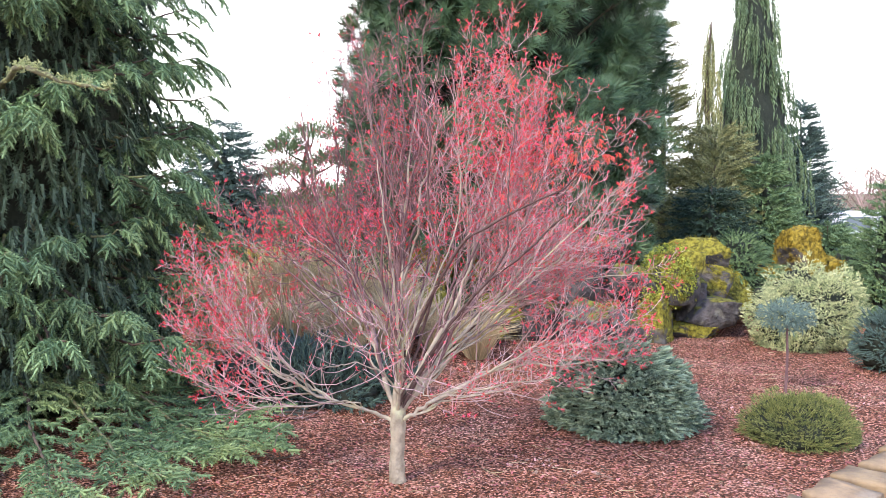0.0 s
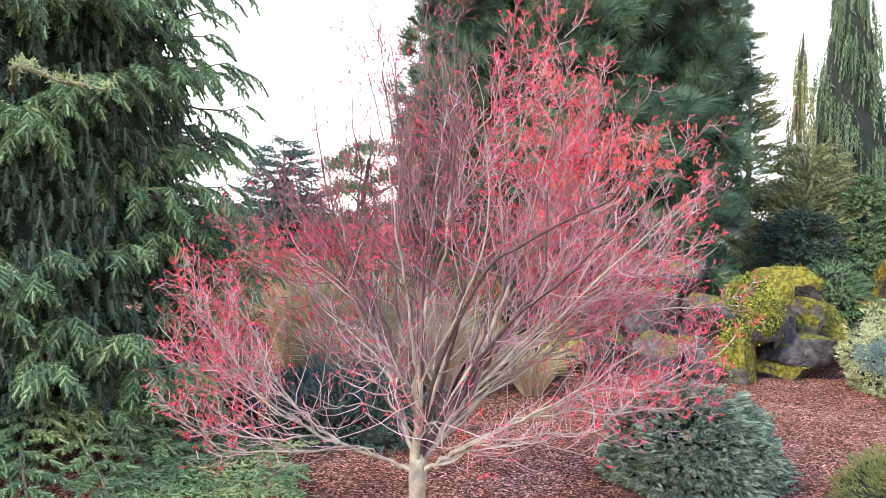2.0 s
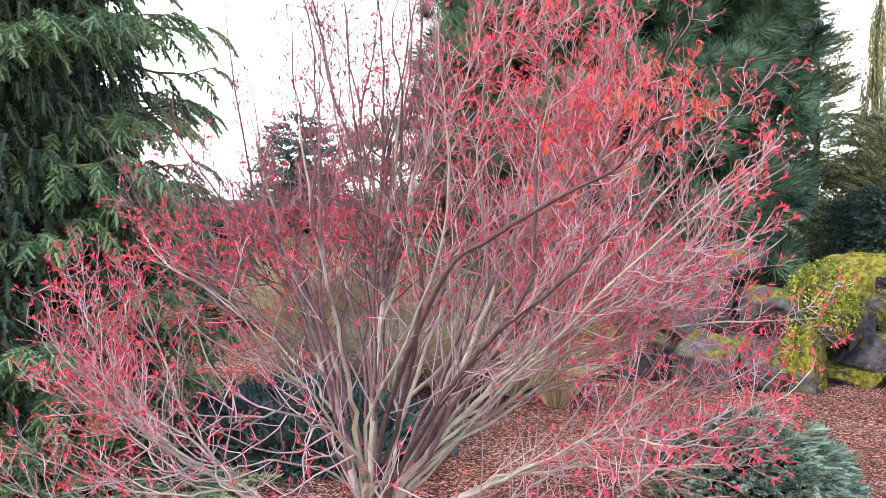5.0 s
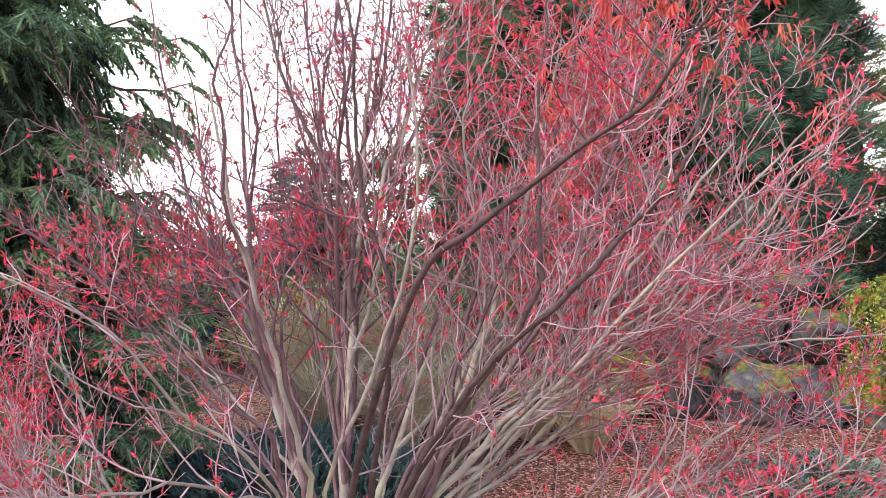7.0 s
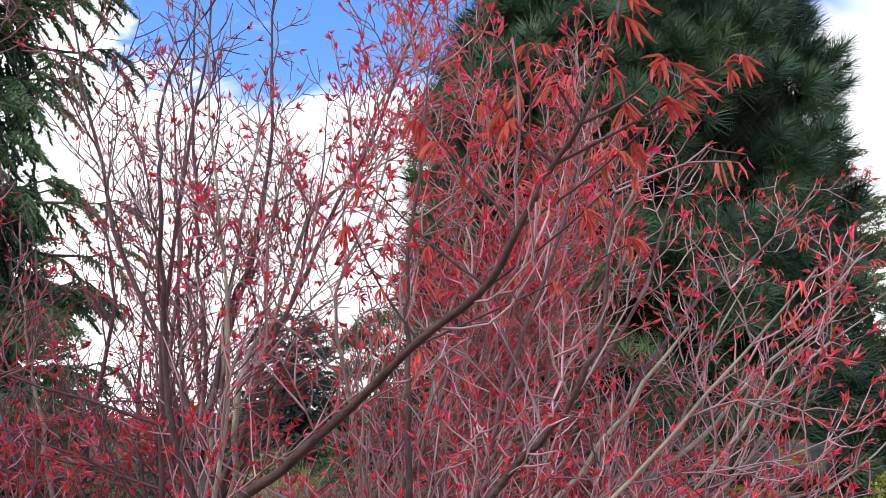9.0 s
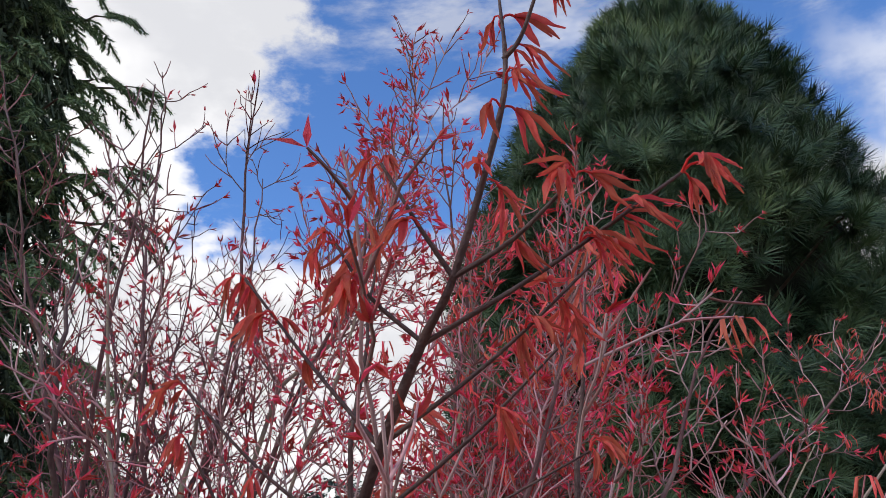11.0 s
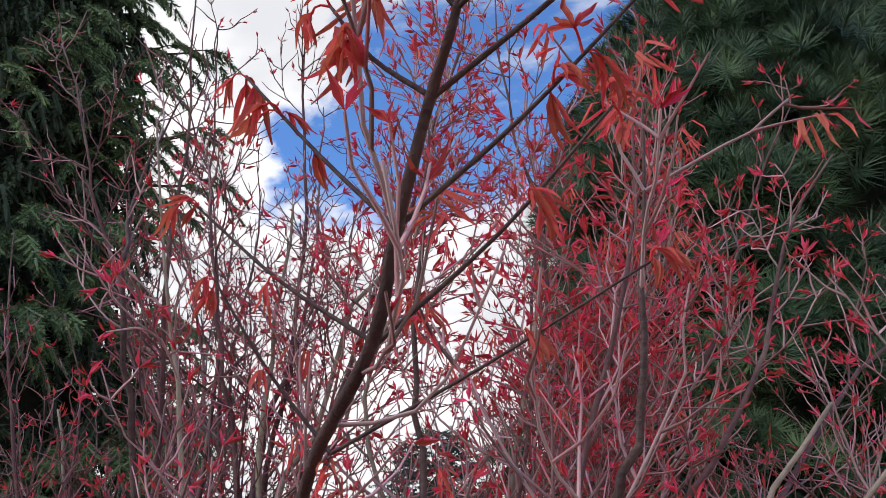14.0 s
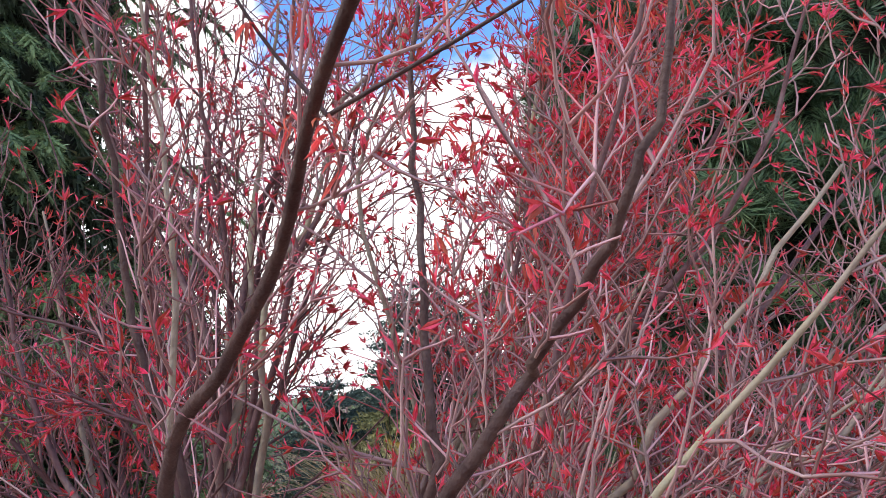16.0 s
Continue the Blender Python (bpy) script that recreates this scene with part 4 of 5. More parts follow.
def mound(name, label, at, radii, templates, clumps, per, material, seed, size=1.0, lump=0.08, upward=0.1, fan=0.05, profile=DOME, loose=0.25, front=0.8, shelves=0, splay=0.6, flat=1.0):
    """A dense dwarf conifer: a solid heart, near-black for inner shade, covered with flat sprays of needled shoots."""
    rng = np.random.default_rng(seed)
    ob = thing(name, label, "shrub", "dwarf conifers in the bed", at=at)
    off = Vector((seed * 1.3, seed * 0.7, 0))

    def body(h, a, inset):
        r = np.interp(h, *profile)
        p = np.stack([radii[0] * r * np.cos(a), radii[1] * r * np.sin(a), radii[2] * h], -1)
        k = np.array([1 + lump * 2.2 * noise.fractal(Vector((q[0] / radii[0], q[1] / radii[1], q[2] / radii[2])) * 2.4 + off, 1, 2, 3) for q in p])
        return p * (k * inset)[:, None]

    # closed core in the shade colour, fills the gaps between sprays
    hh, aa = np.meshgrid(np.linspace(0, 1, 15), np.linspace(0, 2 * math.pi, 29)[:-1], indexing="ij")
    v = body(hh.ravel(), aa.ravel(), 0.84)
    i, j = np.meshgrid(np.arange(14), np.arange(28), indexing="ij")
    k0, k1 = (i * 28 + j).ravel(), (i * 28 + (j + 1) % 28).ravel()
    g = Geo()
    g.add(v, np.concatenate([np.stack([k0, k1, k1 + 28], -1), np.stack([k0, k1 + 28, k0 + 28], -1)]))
    part("inner_crown", g, M_CORE, ob, "solid core coloured near-black as inner shade", smooth=True)

    arc_h = np.linspace(0, 1, 200)
    arc_r = np.interp(arc_h, *profile)
    step = np.hypot(np.diff(arc_h) * radii[2], np.diff(arc_r) * radii[0]) * (arc_r[1:] + arc_r[:-1] + 0.05)
    run = np.concatenate([[0], np.cumsum(step)]) / step.sum()
    h = np.interp(rng.random(clumps), run, arc_h)
    if shelves:
        h = np.clip((np.floor(h * shelves) + 0.6 + rng.normal(size=clumps) * 0.16) / shelves, 0.02, 1)
    a = rng.uniform(-math.pi, math.pi, clumps)
    a = np.where((np.sin(a) > 0.2) & (rng.random(clumps) < front), -a, a)
    hub = body(h, a, rng.uniform(0.84, 1.0, clumps))
    slope = np.interp(h, arc_h, np.gradient(arc_r, arc_h) * radii[0] / radii[2])
    out = unit3(np.stack([np.cos(a), np.sin(a), np.clip(-slope, -0.4, 2.0)], -1))
    side = np.stack([-np.sin(a), np.cos(a), 0 * a], -1)
    lift = np.cross(side, out) * -1.0
    turn = np.tile(np.linspace(-1, 1, per), clumps)[:, None] + rng.normal(size=(clumps * per, 1)) * 0.2
    pos = np.repeat(hub, per, 0) + np.repeat(side, per, 0) * turn * fan + rng.normal(size=(clumps * per, 3)) * fan * 0.25
    way = np.repeat(unit3(out * (1, 1, flat)), per, 0) + np.repeat(side, per, 0) * turn * splay + np.repeat(lift * rng.normal(size=(clumps, 1)), per, 0) * loose + rng.normal(size=pos.shape) * loose * 0.5 + (0, 0, upward)
    keep = pos[:, 2] > 0.02
    g = Geo()
    scatter(g, templates, way[keep], pos[keep], rng.uniform(0.75, 1.2, keep.sum()) * size, rng)
    part("needles", g, material, ob, kind="stuff")
    return ob


def unit3(v):
    return v / (np.linalg.norm(v, axis=1)[:, None] + 1e-9)


mound("blue_spruce_globe", "dwarf blue spruce, a dense flattened globe on the mulch", (1.385, 6.17, 0), (0.57, 0.50, 0.65), SH_GLOBE, 640, 6, M_BLUE, 31, 1.42, 0.08, 0.10, 0.055, DOME, 0.12, 0.8, 11, 0.8, 0.3)
mound("green_cushion_spruce", "low bright green cushion spruce", (2.61, 5.86, 0), (0.43, 0.42, 0.36), SH_CUSHION, 1050, 5, M_LOW, 32, 1.0, 0.05, 0.12, 0.022)
mound("variegated_shrub", "cream and green variegated rounded shrub", (4.09, 9.38, 0), (0.64, 0.56, 1.00), SH_SPRAY, 1250, 7, M_VARI, 33, 0.62, 0.12, -0.1, 0.06, BALL, 0.8, 0.8, 0, 1.0)
mound("blue_grey_shrub", "blue-grey dwarf conifer at the bed's edge", (4.58, 8.22, 0), (0.42, 0.42, 0.62), SH_BLUE, 320, 5, M_BLUE_FAR, 34, 1.2, 0.08, 0.1, 0.05, BALL)
mound("low_dark_spruce", "low dark blue-green spruce under the maple", (-1.35, 7.0, 0), (0.95, 0.65, 0.5), SH_BLUE, 420, 5, M_DARK_BLUE, 35, 1.5, 0.15, 0.1, 0.06)
mound("golden_shrub", "golden yellow dwarf conifer beyond the maple", (-2.55, 10.4, 0), (0.40, 0.36, 1.12), SH_SPRAY, 260, 6, M_YELLOW, 36, 1.1, 0.15, 0.2, 0.06, BALL)
mound("creeping_juniper", "dark green creeping juniper spilling between the rocks", (3.85, 10.9, 0.45), (0.46, 0.4, 0.8), SH_SPRAY, 260, 6, M_MID, 37, 1.2, 0.2, -0.3, 0.07)
mound("creeping_juniper", "green juniper behind the golden mossy rocks", (5.9, 11.6, 0.0), (0.7, 0.5, 0.95), SH_SPRAY, 330, 6, M_MID, 38, 1.3, 0.2, 0.0, 0.08)


def standard_blue():
    """A little grafted blue spruce: a ball of needles on a thin bare stem."""
    rng = np.random.default_rng(41)
    ob = thing("standard_blue_spruce", "grafted blue spruce ball on a thin bare stem", "shrub", at=(3.02, 7.12, 0))
    g = Geo()
    g.tube(spline([(0, 0, -0.05), (0.01, 0, 0.3), (0, 0, 0.62)], 9), np.linspace(0.014, 0.010, 9), 7)
    part("stem", g, M_DARK_LIMB, ob, smooth=True)
    d = rng.normal(size=(700, 3))
    d /= np.linalg.norm(d, axis=1)[:, None]
    pos = d * np.array((0.25, 0.24, 0.15)) * rng.uniform(0.45, 1.0, 700)[:, None] + (0, 0, 0.72)
    g = Geo()
    scatter(g, SH_BLUE, d * (0.6, 0.6, 0.3) + rng.normal(size=d.shape) * 0.6, pos, rng.uniform(0.7, 1.0, 700), rng)
    part("needles", g, M_BLUE_PALE, ob, kind="stuff")


standard_blue()


def build_black_pine():
    """A broad egg-shaped pine of long-needled tufts on lumpy boughs."""
    rng = np.random.default_rng(51)
    foot = np.array((0.55, 12.2, 0.0))
    tree = thing("black_pine", "large dense dark green pine with long needles", "tree", at=tuple(foot))
    g = Geo()
    g.tube(spline([(0, 0, -0.1), (0.05, 0, 2.5), (0.2, 0, 5), (0.45, 0, 7.4)], 18), np.linspace(0.20, 0.03, 18), 10)
    part("trunk", g, M_TRUNK, tree, smooth=True)
    # solid egg that paints the dark between the tufts
    part("inner_crown", lumpy((0.15, 0.3, 3.9), (2.0, 1.75, 3.45), 7, 0.2, 4), M_CORE, tree, "solid body coloured near-black for the shade inside", smooth=True)
    prof_z, prof_r = (0.2, 1.0, 2.5, 4.5, 5.6, 6.6, 7.3, 7.8, 8.1), (2.1, 2.44, 2.50, 2.44, 2.06, 1.62, 1.20, 0.70, 0.1)
    for n in range(430):
        z = rng.uniform(0.5, 7.75)
        a = rng.uniform(-math.pi, math.pi)
        if math.sin(a) > 0.35 and rng.random() < 0.75:
            a = -a
        R = np.interp(z, prof_z, prof_r) * rng.uniform(0.86, 1.05)
        ax = 0.62 * (z / 8.0) ** 2 - 0.02
        out = np.array((math.cos(a), math.sin(a), 0))
        c = np.array((ax, 0, z)) + out * max(0.05, R - 0.50)
        g = Geo()
        start = np.array((ax * 0.7, 0, max(0.3, z - 0.35 * R)))
        g.tube(spline([start, (start + c) / 2 + (0, 0, -0.05), c], 7), np.linspace(0.035, 0.012, 7), 5)
        bough = part("bough", g, M_TRUNK, tree, smooth=True)
        dirs, pos, sc = [], [], []
        rad = rng.uniform(0.32, 0.50)
        for _ in range(14):
            d = unit(rng.normal(size=3) + out * 0.7 + np.array((0, 0, 0.45)))
            pos.append(c + d * rad * np.array((1, 1, 0.8)) * rng.uniform(0.75, 1.0))
            dirs.append(d * 0.8 + np.array((0, 0, 0.55)) + out * 0.25)
            sc.append(rng.uniform(0.9, 1.35))
        g = Geo()
        scatter(g, SH_TUFT, dirs, pos, sc, rng)
        part("needles", g, M_PINE, bough, kind="stuff")


build_black_pine()


def conifer(name, label, at, height, radius, material, seed, n=1500, droop=-0.1, power=0.8, size=1.0, templates=None, clear=0.05, ragged=0.25):
    """A conical conifer of needled shoots on a trunk."""
    rng = np.random.default_rng(seed)
    ob = thing(name, label, "tree", at=at)
    g = Geo()
    g.tube([(0, 0, -0.2), (0.02, 0, height * 0.5), (0, 0, height * 0.96)], (0.03 * height ** 0.7, 0.016 * height ** 0.7, 0.006), 7)
    part("trunk", g, M_TRUNK, ob, smooth=True)
    # fuller trees get a solid cone coloured as the shade within
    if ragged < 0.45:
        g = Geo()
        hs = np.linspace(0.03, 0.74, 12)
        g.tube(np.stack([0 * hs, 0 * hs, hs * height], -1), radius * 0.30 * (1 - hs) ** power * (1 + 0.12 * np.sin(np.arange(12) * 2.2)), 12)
        part("inner_crown", g, M_CORE, ob, "solid core coloured near-black as inner shade", smooth=True)
    per = 9
    m = int(n * 1.25) // per
    q = np.repeat(1 - rng.random(m) ** 0.62 * (1 - clear), per)
    a = np.repeat(rng.uniform(0, 2 * math.pi, m), per)
    full = np.repeat(rng.uniform(1 - 1.1 * ragged, 1.0 + 0.5 * ragged, m), per)
    along = np.tile(np.linspace(0.45, 1.0, per), m)
    R = radius * (1 - q) ** power * full * along
    out = np.stack([np.cos(a), np.sin(a), np.zeros(m * per)], -1)
    lift = (droop * R + 0.10 * R * along)[:, None] * np.array((0, 0, 1.0))
    side = np.stack([-np.sin(a), np.cos(a), np.zeros(m * per)], -1) * rng.normal(size=(m * per, 1))
    pos = out * R[:, None] + np.stack([0 * q, 0 * q, q * height * 0.98], -1) + lift + side * (0.05 * size + 0.16 * R[:, None])
    g = Geo()
    top = np.linspace(0.72, 1.0, 26)
    scatter(g, templates or SH_FAR, rng.normal(size=(26, 3)) * (0.5, 0.5, 0.2) + (0, 0, 0.8), np.stack([0 * top, 0 * top, top * height * 0.97], -1), np.linspace(0.9, 0.5, 26) * size, rng)
    scatter(g, templates or SH_FAR, out + side * 0.55 + (0, 0, droop) + rng.normal(size=out.shape) * 0.2, pos, rng.uniform(0.7, 1.1, m * per) * size, rng)
    part("needles", g, material, ob, kind="stuff")
    return ob


conifer("blue_spruce", "blue-green spruce beyond the maple", (-4.3, 14.2, 0), 3.15, 1.15, M_BLUE_FAR, 61, 3600, 0.0, power=0.42)
conifer("blue_spruce", "slender blue-grey spruce with layered boughs", (7.12, 17.0, -0.1), 3.9, 1.0, M_BLUE_FAR, 62, 3600, 0.25, power=0.75, ragged=0.3)
conifer("dwarf_spruce", "small green cone-shaped spruce above the rocks", (4.95, 13.0, 0), 2.45, 0.8, M_MID, 63, 2000, 0.2)
conifer("dark_dwarf_spruce", "very dark compact spruce above the rocks", (3.85, 12.2, 0), 2.0, 0.8, M_DARKG, 64, 2000, 0.0, power=0.45)
conifer("olive_pine", "olive-green small pine behind the rocks", (4.25, 13.4, 0), 2.9, 0.85, M_OLIVE, 65, 2600, 0.35, power=0.35, ragged=0.5)
conifer("thin_pine", "sparse yellowish narrow pine with open boughs", (3.62, 14.4, 0), 4.9, 0.62, M_OLIVE, 66, 2600, 0.35, power=0.35, ragged=0.6, size=0.9)
conifer("dark_cone_conifer", "dark green columnar conifer at the bed's edge", (5.70, 10.7, 0), 2.0, 0.5, M_MID, 67, 1600, 0.3, power=0.6, size=0.6)
conifer("small_cone_conifer", "small dark conifer beside the car park", (6.9, 13.5, 0), 1.35, 0.35, M_DARKG, 68, 500, 0.3, size=0.6)
conifer("green_spruce", "green spruce at the rocks' end", (5.7, 12.4, 0), 1.35, 0.75, M_MID, 69, 1400, 0.0, power=0.6)
conifer("dark_spruce", "dark conifer behind the big spruce", (-6.2, 10.5, 0), 4.6, 1.7, M_SPRUCE, 70, 2500)


def weeping_cedar(name, label, at, height, widths, seed, n, heart=True, foliage=M_WEEP):
    """A narrow tree hung with long strands of foliage."""
    rng = np.random.default_rng(seed)
    ob = thing(name, label, "tree", at=at)
    g = Geo()
    g.tube(spline([(0, 0, -0.2), (0.04, 0, height * 0.4), (-0.03, 0, height * 0.75), (0.02, 0, height)], 16), np.linspace(0.11, 0.015, 16), 8)
    part("trunk", g, M_TRUNK, ob, smooth=True)
    # solid column whose dark colour gives shaded folds between strands
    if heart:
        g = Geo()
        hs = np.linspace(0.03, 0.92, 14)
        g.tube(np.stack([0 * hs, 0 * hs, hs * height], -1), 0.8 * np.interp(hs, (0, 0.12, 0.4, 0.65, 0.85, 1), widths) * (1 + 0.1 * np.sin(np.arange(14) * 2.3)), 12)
        part("inner_crown", g, M_CORE, ob, "solid core coloured near-black as inner shade", smooth=True)
    zs = height * (1 - rng.random(n) ** 0.75)
    a = rng.uniform(0, 2 * math.pi, n)
    R = np.interp(zs / height, (0, 0.12, 0.4, 0.65, 0.85, 1), widths) * rng.uniform(0.35, 1.0, n) * (1 + 0.3 * np.sin(a * 3 + zs * 4))
    out = np.stack([np.cos(a), np.sin(a), np.zeros(n)], -1)
    pos = out * R[:, None] + np.stack([np.zeros(n), np.zeros(n), np.maximum(0.25, zs)], -1)
    g = Geo()
    scatter(g, SH_STRAND, out * 0.08 + (0, 0, -1.0) + rng.normal(size=out.shape) * 0.045, pos, np.minimum(rng.uniform(0.6, 1.3, n), pos[:, 2] / 0.6), rng)
    part("hanging_foliage", g, foliage, ob, "hanging grey-green sprays" if heart else "sparse olive sprays", kind="stuff")


weeping_cedar("weeping_cedar", "tall narrow weeping cedar hung with green curtains", (5.74, 16.0, 0), 7.7, (1.25, 1.15, 0.78, 0.42, 0.16, 0.03), 71, 4600)
weeping_cedar("weeping_cedar", "spindly sparse olive-green weeping cedar", (4.66, 15.2, 0), 5.0, (0.52, 0.50, 0.44, 0.30, 0.14, 0.03), 72, 460, False, M_OLIVE)


def cloud_pine():
    """A pine pruned into flat pads."""
    rng = np.random.default_rng(81)
    ob = thing("cloud_pruned_pine", "pine pruned into flat cloud pads", "tree", at=(-2.7, 14.0, -0.15))
    g = Geo()
    g.tube(spline([(0, 0, -0.1), (0.2, 0, 1.0), (-0.1, 0, 2.0), (0, 0, 2.9)], 12), np.linspace(0.10, 0.03, 12), 7)
    part("trunk", g, M_TRUNK, ob, smooth=True)
    for c, r in (((0.10, 0, 2.95), 0.55), ((-0.45, 0.1, 2.72), 0.32), ((0.5, 0, 2.50), 0.42), ((-0.30, -0.1, 2.28), 0.40), ((0.35, 0, 1.9), 0.5), ((-0.35, 0, 1.75), 0.45), ((0.3, -0.1, 1.3), 0.6)):
        g = Geo()
        g.tube([(0, 0, c[2] - 0.25), (c[0] * 0.6, c[1], c[2] - 0.12), c], (0.03, 0.02, 0.012), 5)
        arm = part("arm", g, M_TRUNK, ob)
        n = 420
        a, q = rng.uniform(0, 6.28, n), np.sqrt(rng.random(n))
        pos = np.stack([c[0] + r * q * np.cos(a), c[1] + r * q * np.sin(a), c[2] + 0.16 * (1 - q) + rng.normal(size=n) * 0.06], -1)
        g = Geo()
        scatter(g, SH_FAR, np.stack([np.cos(a) * q, np.sin(a) * q, np.full(n, 0.7)], -1) + rng.normal(size=(n, 3)) * 0.25, pos, rng.uniform(0.45, 0.7, n), rng)
        part("needle_pad", g, M_MID, arm, kind="stuff")


cloud_pine()


# ---- rock wall ----
def boulder(x, y, z, rx, ry, rz, material, seed, label="mossy basalt boulder of a garden rock wall"):
    """A blocky rock: a rounded cube with broken faces."""
    rng = np.random.default_rng(seed)
    bm = bmesh.new()
    bmesh.ops.create_cube(bm, size=2)
    bmesh.ops.subdivide_edges(bm, edges=bm.edges[:], cuts=13, use_grid_fill=True)
    off = Vector((seed * 2.7, seed * 1.1, seed * 0.3))
    planes = [(unit(rng.normal(size=3)), rng.uniform(0.72, 0.98)) for _ in range(10)]
    v = []
    for q in bm.verts:
        c = q.co.copy()
        n = c.normalized()
        c = c.lerp(n * 1.22, 0.14)
        for pl, d in planes:
            k = c.dot(Vector(pl)) - d
            if k > 0:
                c -= Vector(pl) * k * 0.96
        c *= 0.96 + 0.10 * noise.fractal(c * 1.5 + off, 1, 2, 5) + 0.035 * noise.noise(c * 6 + off)
        v.append((c.x * rx, c.y * ry, c.z * rz))
    g = Geo()
    f = []
    for fc in bm.faces:
        i = [q.index for q in fc.verts]
        f += [(i[0], i[1], i[2]), (i[0], i[2], i[3])]
    bm.free()
    g.add(v, f)
    ob = new("boulder", g.mesh("boulder", material, True))
    if material is not M_ROCK:
        tufts = Geo()
        pos, dirs = [], []
        for _ in range(650):
            q = Vector(v[rng.integers(0, len(v))])
            nrm = Vector((q.x / rx, q.y / ry, q.z / rz)).normalized()
            if nrm.z + 2.2 * (noise.noise(q * 3.0 + off)) > (0.1 if material is M_ROCK_MOSS else -0.3):
                pos.append(tuple(q * 0.995))
                dirs.append(tuple(nrm + Vector((0, -0.3, -0.2))))
        if pos:
            scatter(tufts, SH_LOW, dirs, pos, rng.uniform(0.6, 1.2, len(pos)), rng)
            part("moss", tufts, M_MOSS if material is M_ROCK_MOSS else M_GOLD, ob, "cushions of moss", kind="stuff")
    ob.matrix_world = pose(x, y, z, rng.normal() * 4, rng.normal() * 4, rng.normal() * 14)
    return tagged(ob, label, "rock", "boulders of the rock wall")


def build_rocks():
    moss, grey, gold = M_ROCK_MOSS, M_ROCK, M_ROCK_GOLD
    rows = ((2.66, 9.95, 0.78, 0.31, 0.32, 0.35, moss), (3.15, 10.5, 1.03, 0.40, 0.35, 0.19, moss), (3.32, 10.35, 0.72, 0.27, 0.30, 0.27, moss), (3.05, 10.2, 0.55, 0.16, 0.2, 0.30, grey),
            (3.22, 10.15, 0.27, 0.42, 0.32, 0.24, grey), (3.72, 10.6, 0.42, 0.26, 0.3, 0.36, moss), (2.98, 10.05, 0.08, 0.40, 0.22, 0.14, moss), (4.82, 11.4, 0.88, 0.29, 0.38, 0.46, gold), (5.20, 11.5, 0.55, 0.27, 0.3, 0.38, gold),
            (4.1, 10.9, 0.6, 0.35, 0.3, 0.3, gold), (2.45, 9.75, 0.22, 0.24, 0.25, 0.36, moss), (2.02, 9.65, 0.16, 0.24, 0.24, 0.32, grey), (1.55, 9.6, 0.20, 0.28, 0.26, 0.36, grey), (2.15, 9.9, 0.72, 0.34, 0.3, 0.28, grey),
            (1.50, 9.95, 0.72, 0.34, 0.3, 0.26, grey), (1.05, 9.7, 0.24, 0.26, 0.26, 0.32, grey), (0.55, 9.7, 0.28, 0.30, 0.26, 0.30, moss), (0.95, 10.0, 0.72, 0.30, 0.3, 0.24, grey), (0.05, 9.6, 0.22, 0.30, 0.26, 0.26, grey),
            (0.3, 9.3, 0.10, 0.34, 0.24, 0.16, moss), (-0.4, 9.8, 0.35, 0.34, 0.3, 0.40, moss), (0.4, 10.1, 0.75, 0.3, 0.3, 0.25, moss), (-0.95, 10.1, 0.30, 0.34, 0.28, 0.36, grey), (-0.3, 10.3, 0.85, 0.40, 0.3, 0.3, gold), (1.75, 10.2, 1.12, 0.4, 0.3, 0.22, grey))
    for n, r in enumerate(rows):
        boulder(*r, 101 + n)


build_rocks()


def ivy():
    """Ivy and moss tassels over the near boulder."""
    rng = np.random.default_rng(91)
    ob = thing("ivy", "bright green ivy trailing over a mossy boulder", "ivy", at=(2.5, 9.6, 0.4))
    v = np.array([(0, 0, 0), (0.5, 0.12, 0.35), (0.28, 0.0, 0.55), (0, 0.1, 1.0), (-0.28, 0, 0.55), (-0.5, 0.12, 0.35)])
    f = np.array([(0, 1, 2), (0, 2, 3), (0, 3, 4), (0, 4, 5)])
    n = 4000
    d = rng.normal(size=(n, 3))
    d[:, 1] = -np.abs(d[:, 1])
    d /= np.linalg.norm(d, axis=1)[:, None]
    pos = d * (0.36, 0.36, 0.45) * rng.uniform(0.98, 1.10, n)[:, None] * (0.92, 1, 0.84) + (0.16, 0.35, 0.38)
    drip = rng.random(n) < 0.22
    pos[drip] = np.stack([rng.normal(size=drip.sum()) * 0.09 - 0.12, rng.normal(size=drip.sum()) * 0.03 - 0.02, rng.uniform(-0.38, 0.3, drip.sum())], -1)
    g = Geo()
    scatter(g, [(v, f)], d * 0.4 + (0, -0.2, -0.7) + rng.normal(size=(n, 3)) * 0.35, pos, rng.uniform(0.014, 0.034, n), rng)
    part("leaves", g, M_IVY, ob, kind="stuff")


ivy()


def grass_clump(x, y, h, r, seed):
    rng = np.random.default_rng(seed)
    ob = thing("dry_grass_clump", "clump of dry straw-coloured ornamental grass", "grass", "dry grass clumps", at=(x, y, 0))
    g = Geo()
    for _ in range(420):
        a, q = rng.uniform(0, 6.28), rng.random()
        o = np.array((math.cos(a), math.sin(a), 0))
        L = h * rng.uniform(0.6, 1.1)
        g.tube([o * 0.1 * q, o * (0.1 + r * 0.4 * q) + (0, 0, L * 0.7), o * (0.1 + r * q * 1.1) + (0, 0, L * rng.uniform(0.75, 1.0))], (0.005, 0.004, 0.001), 3)
    part("grass_tuft", g, M_STRAW, ob, kind="stuff")


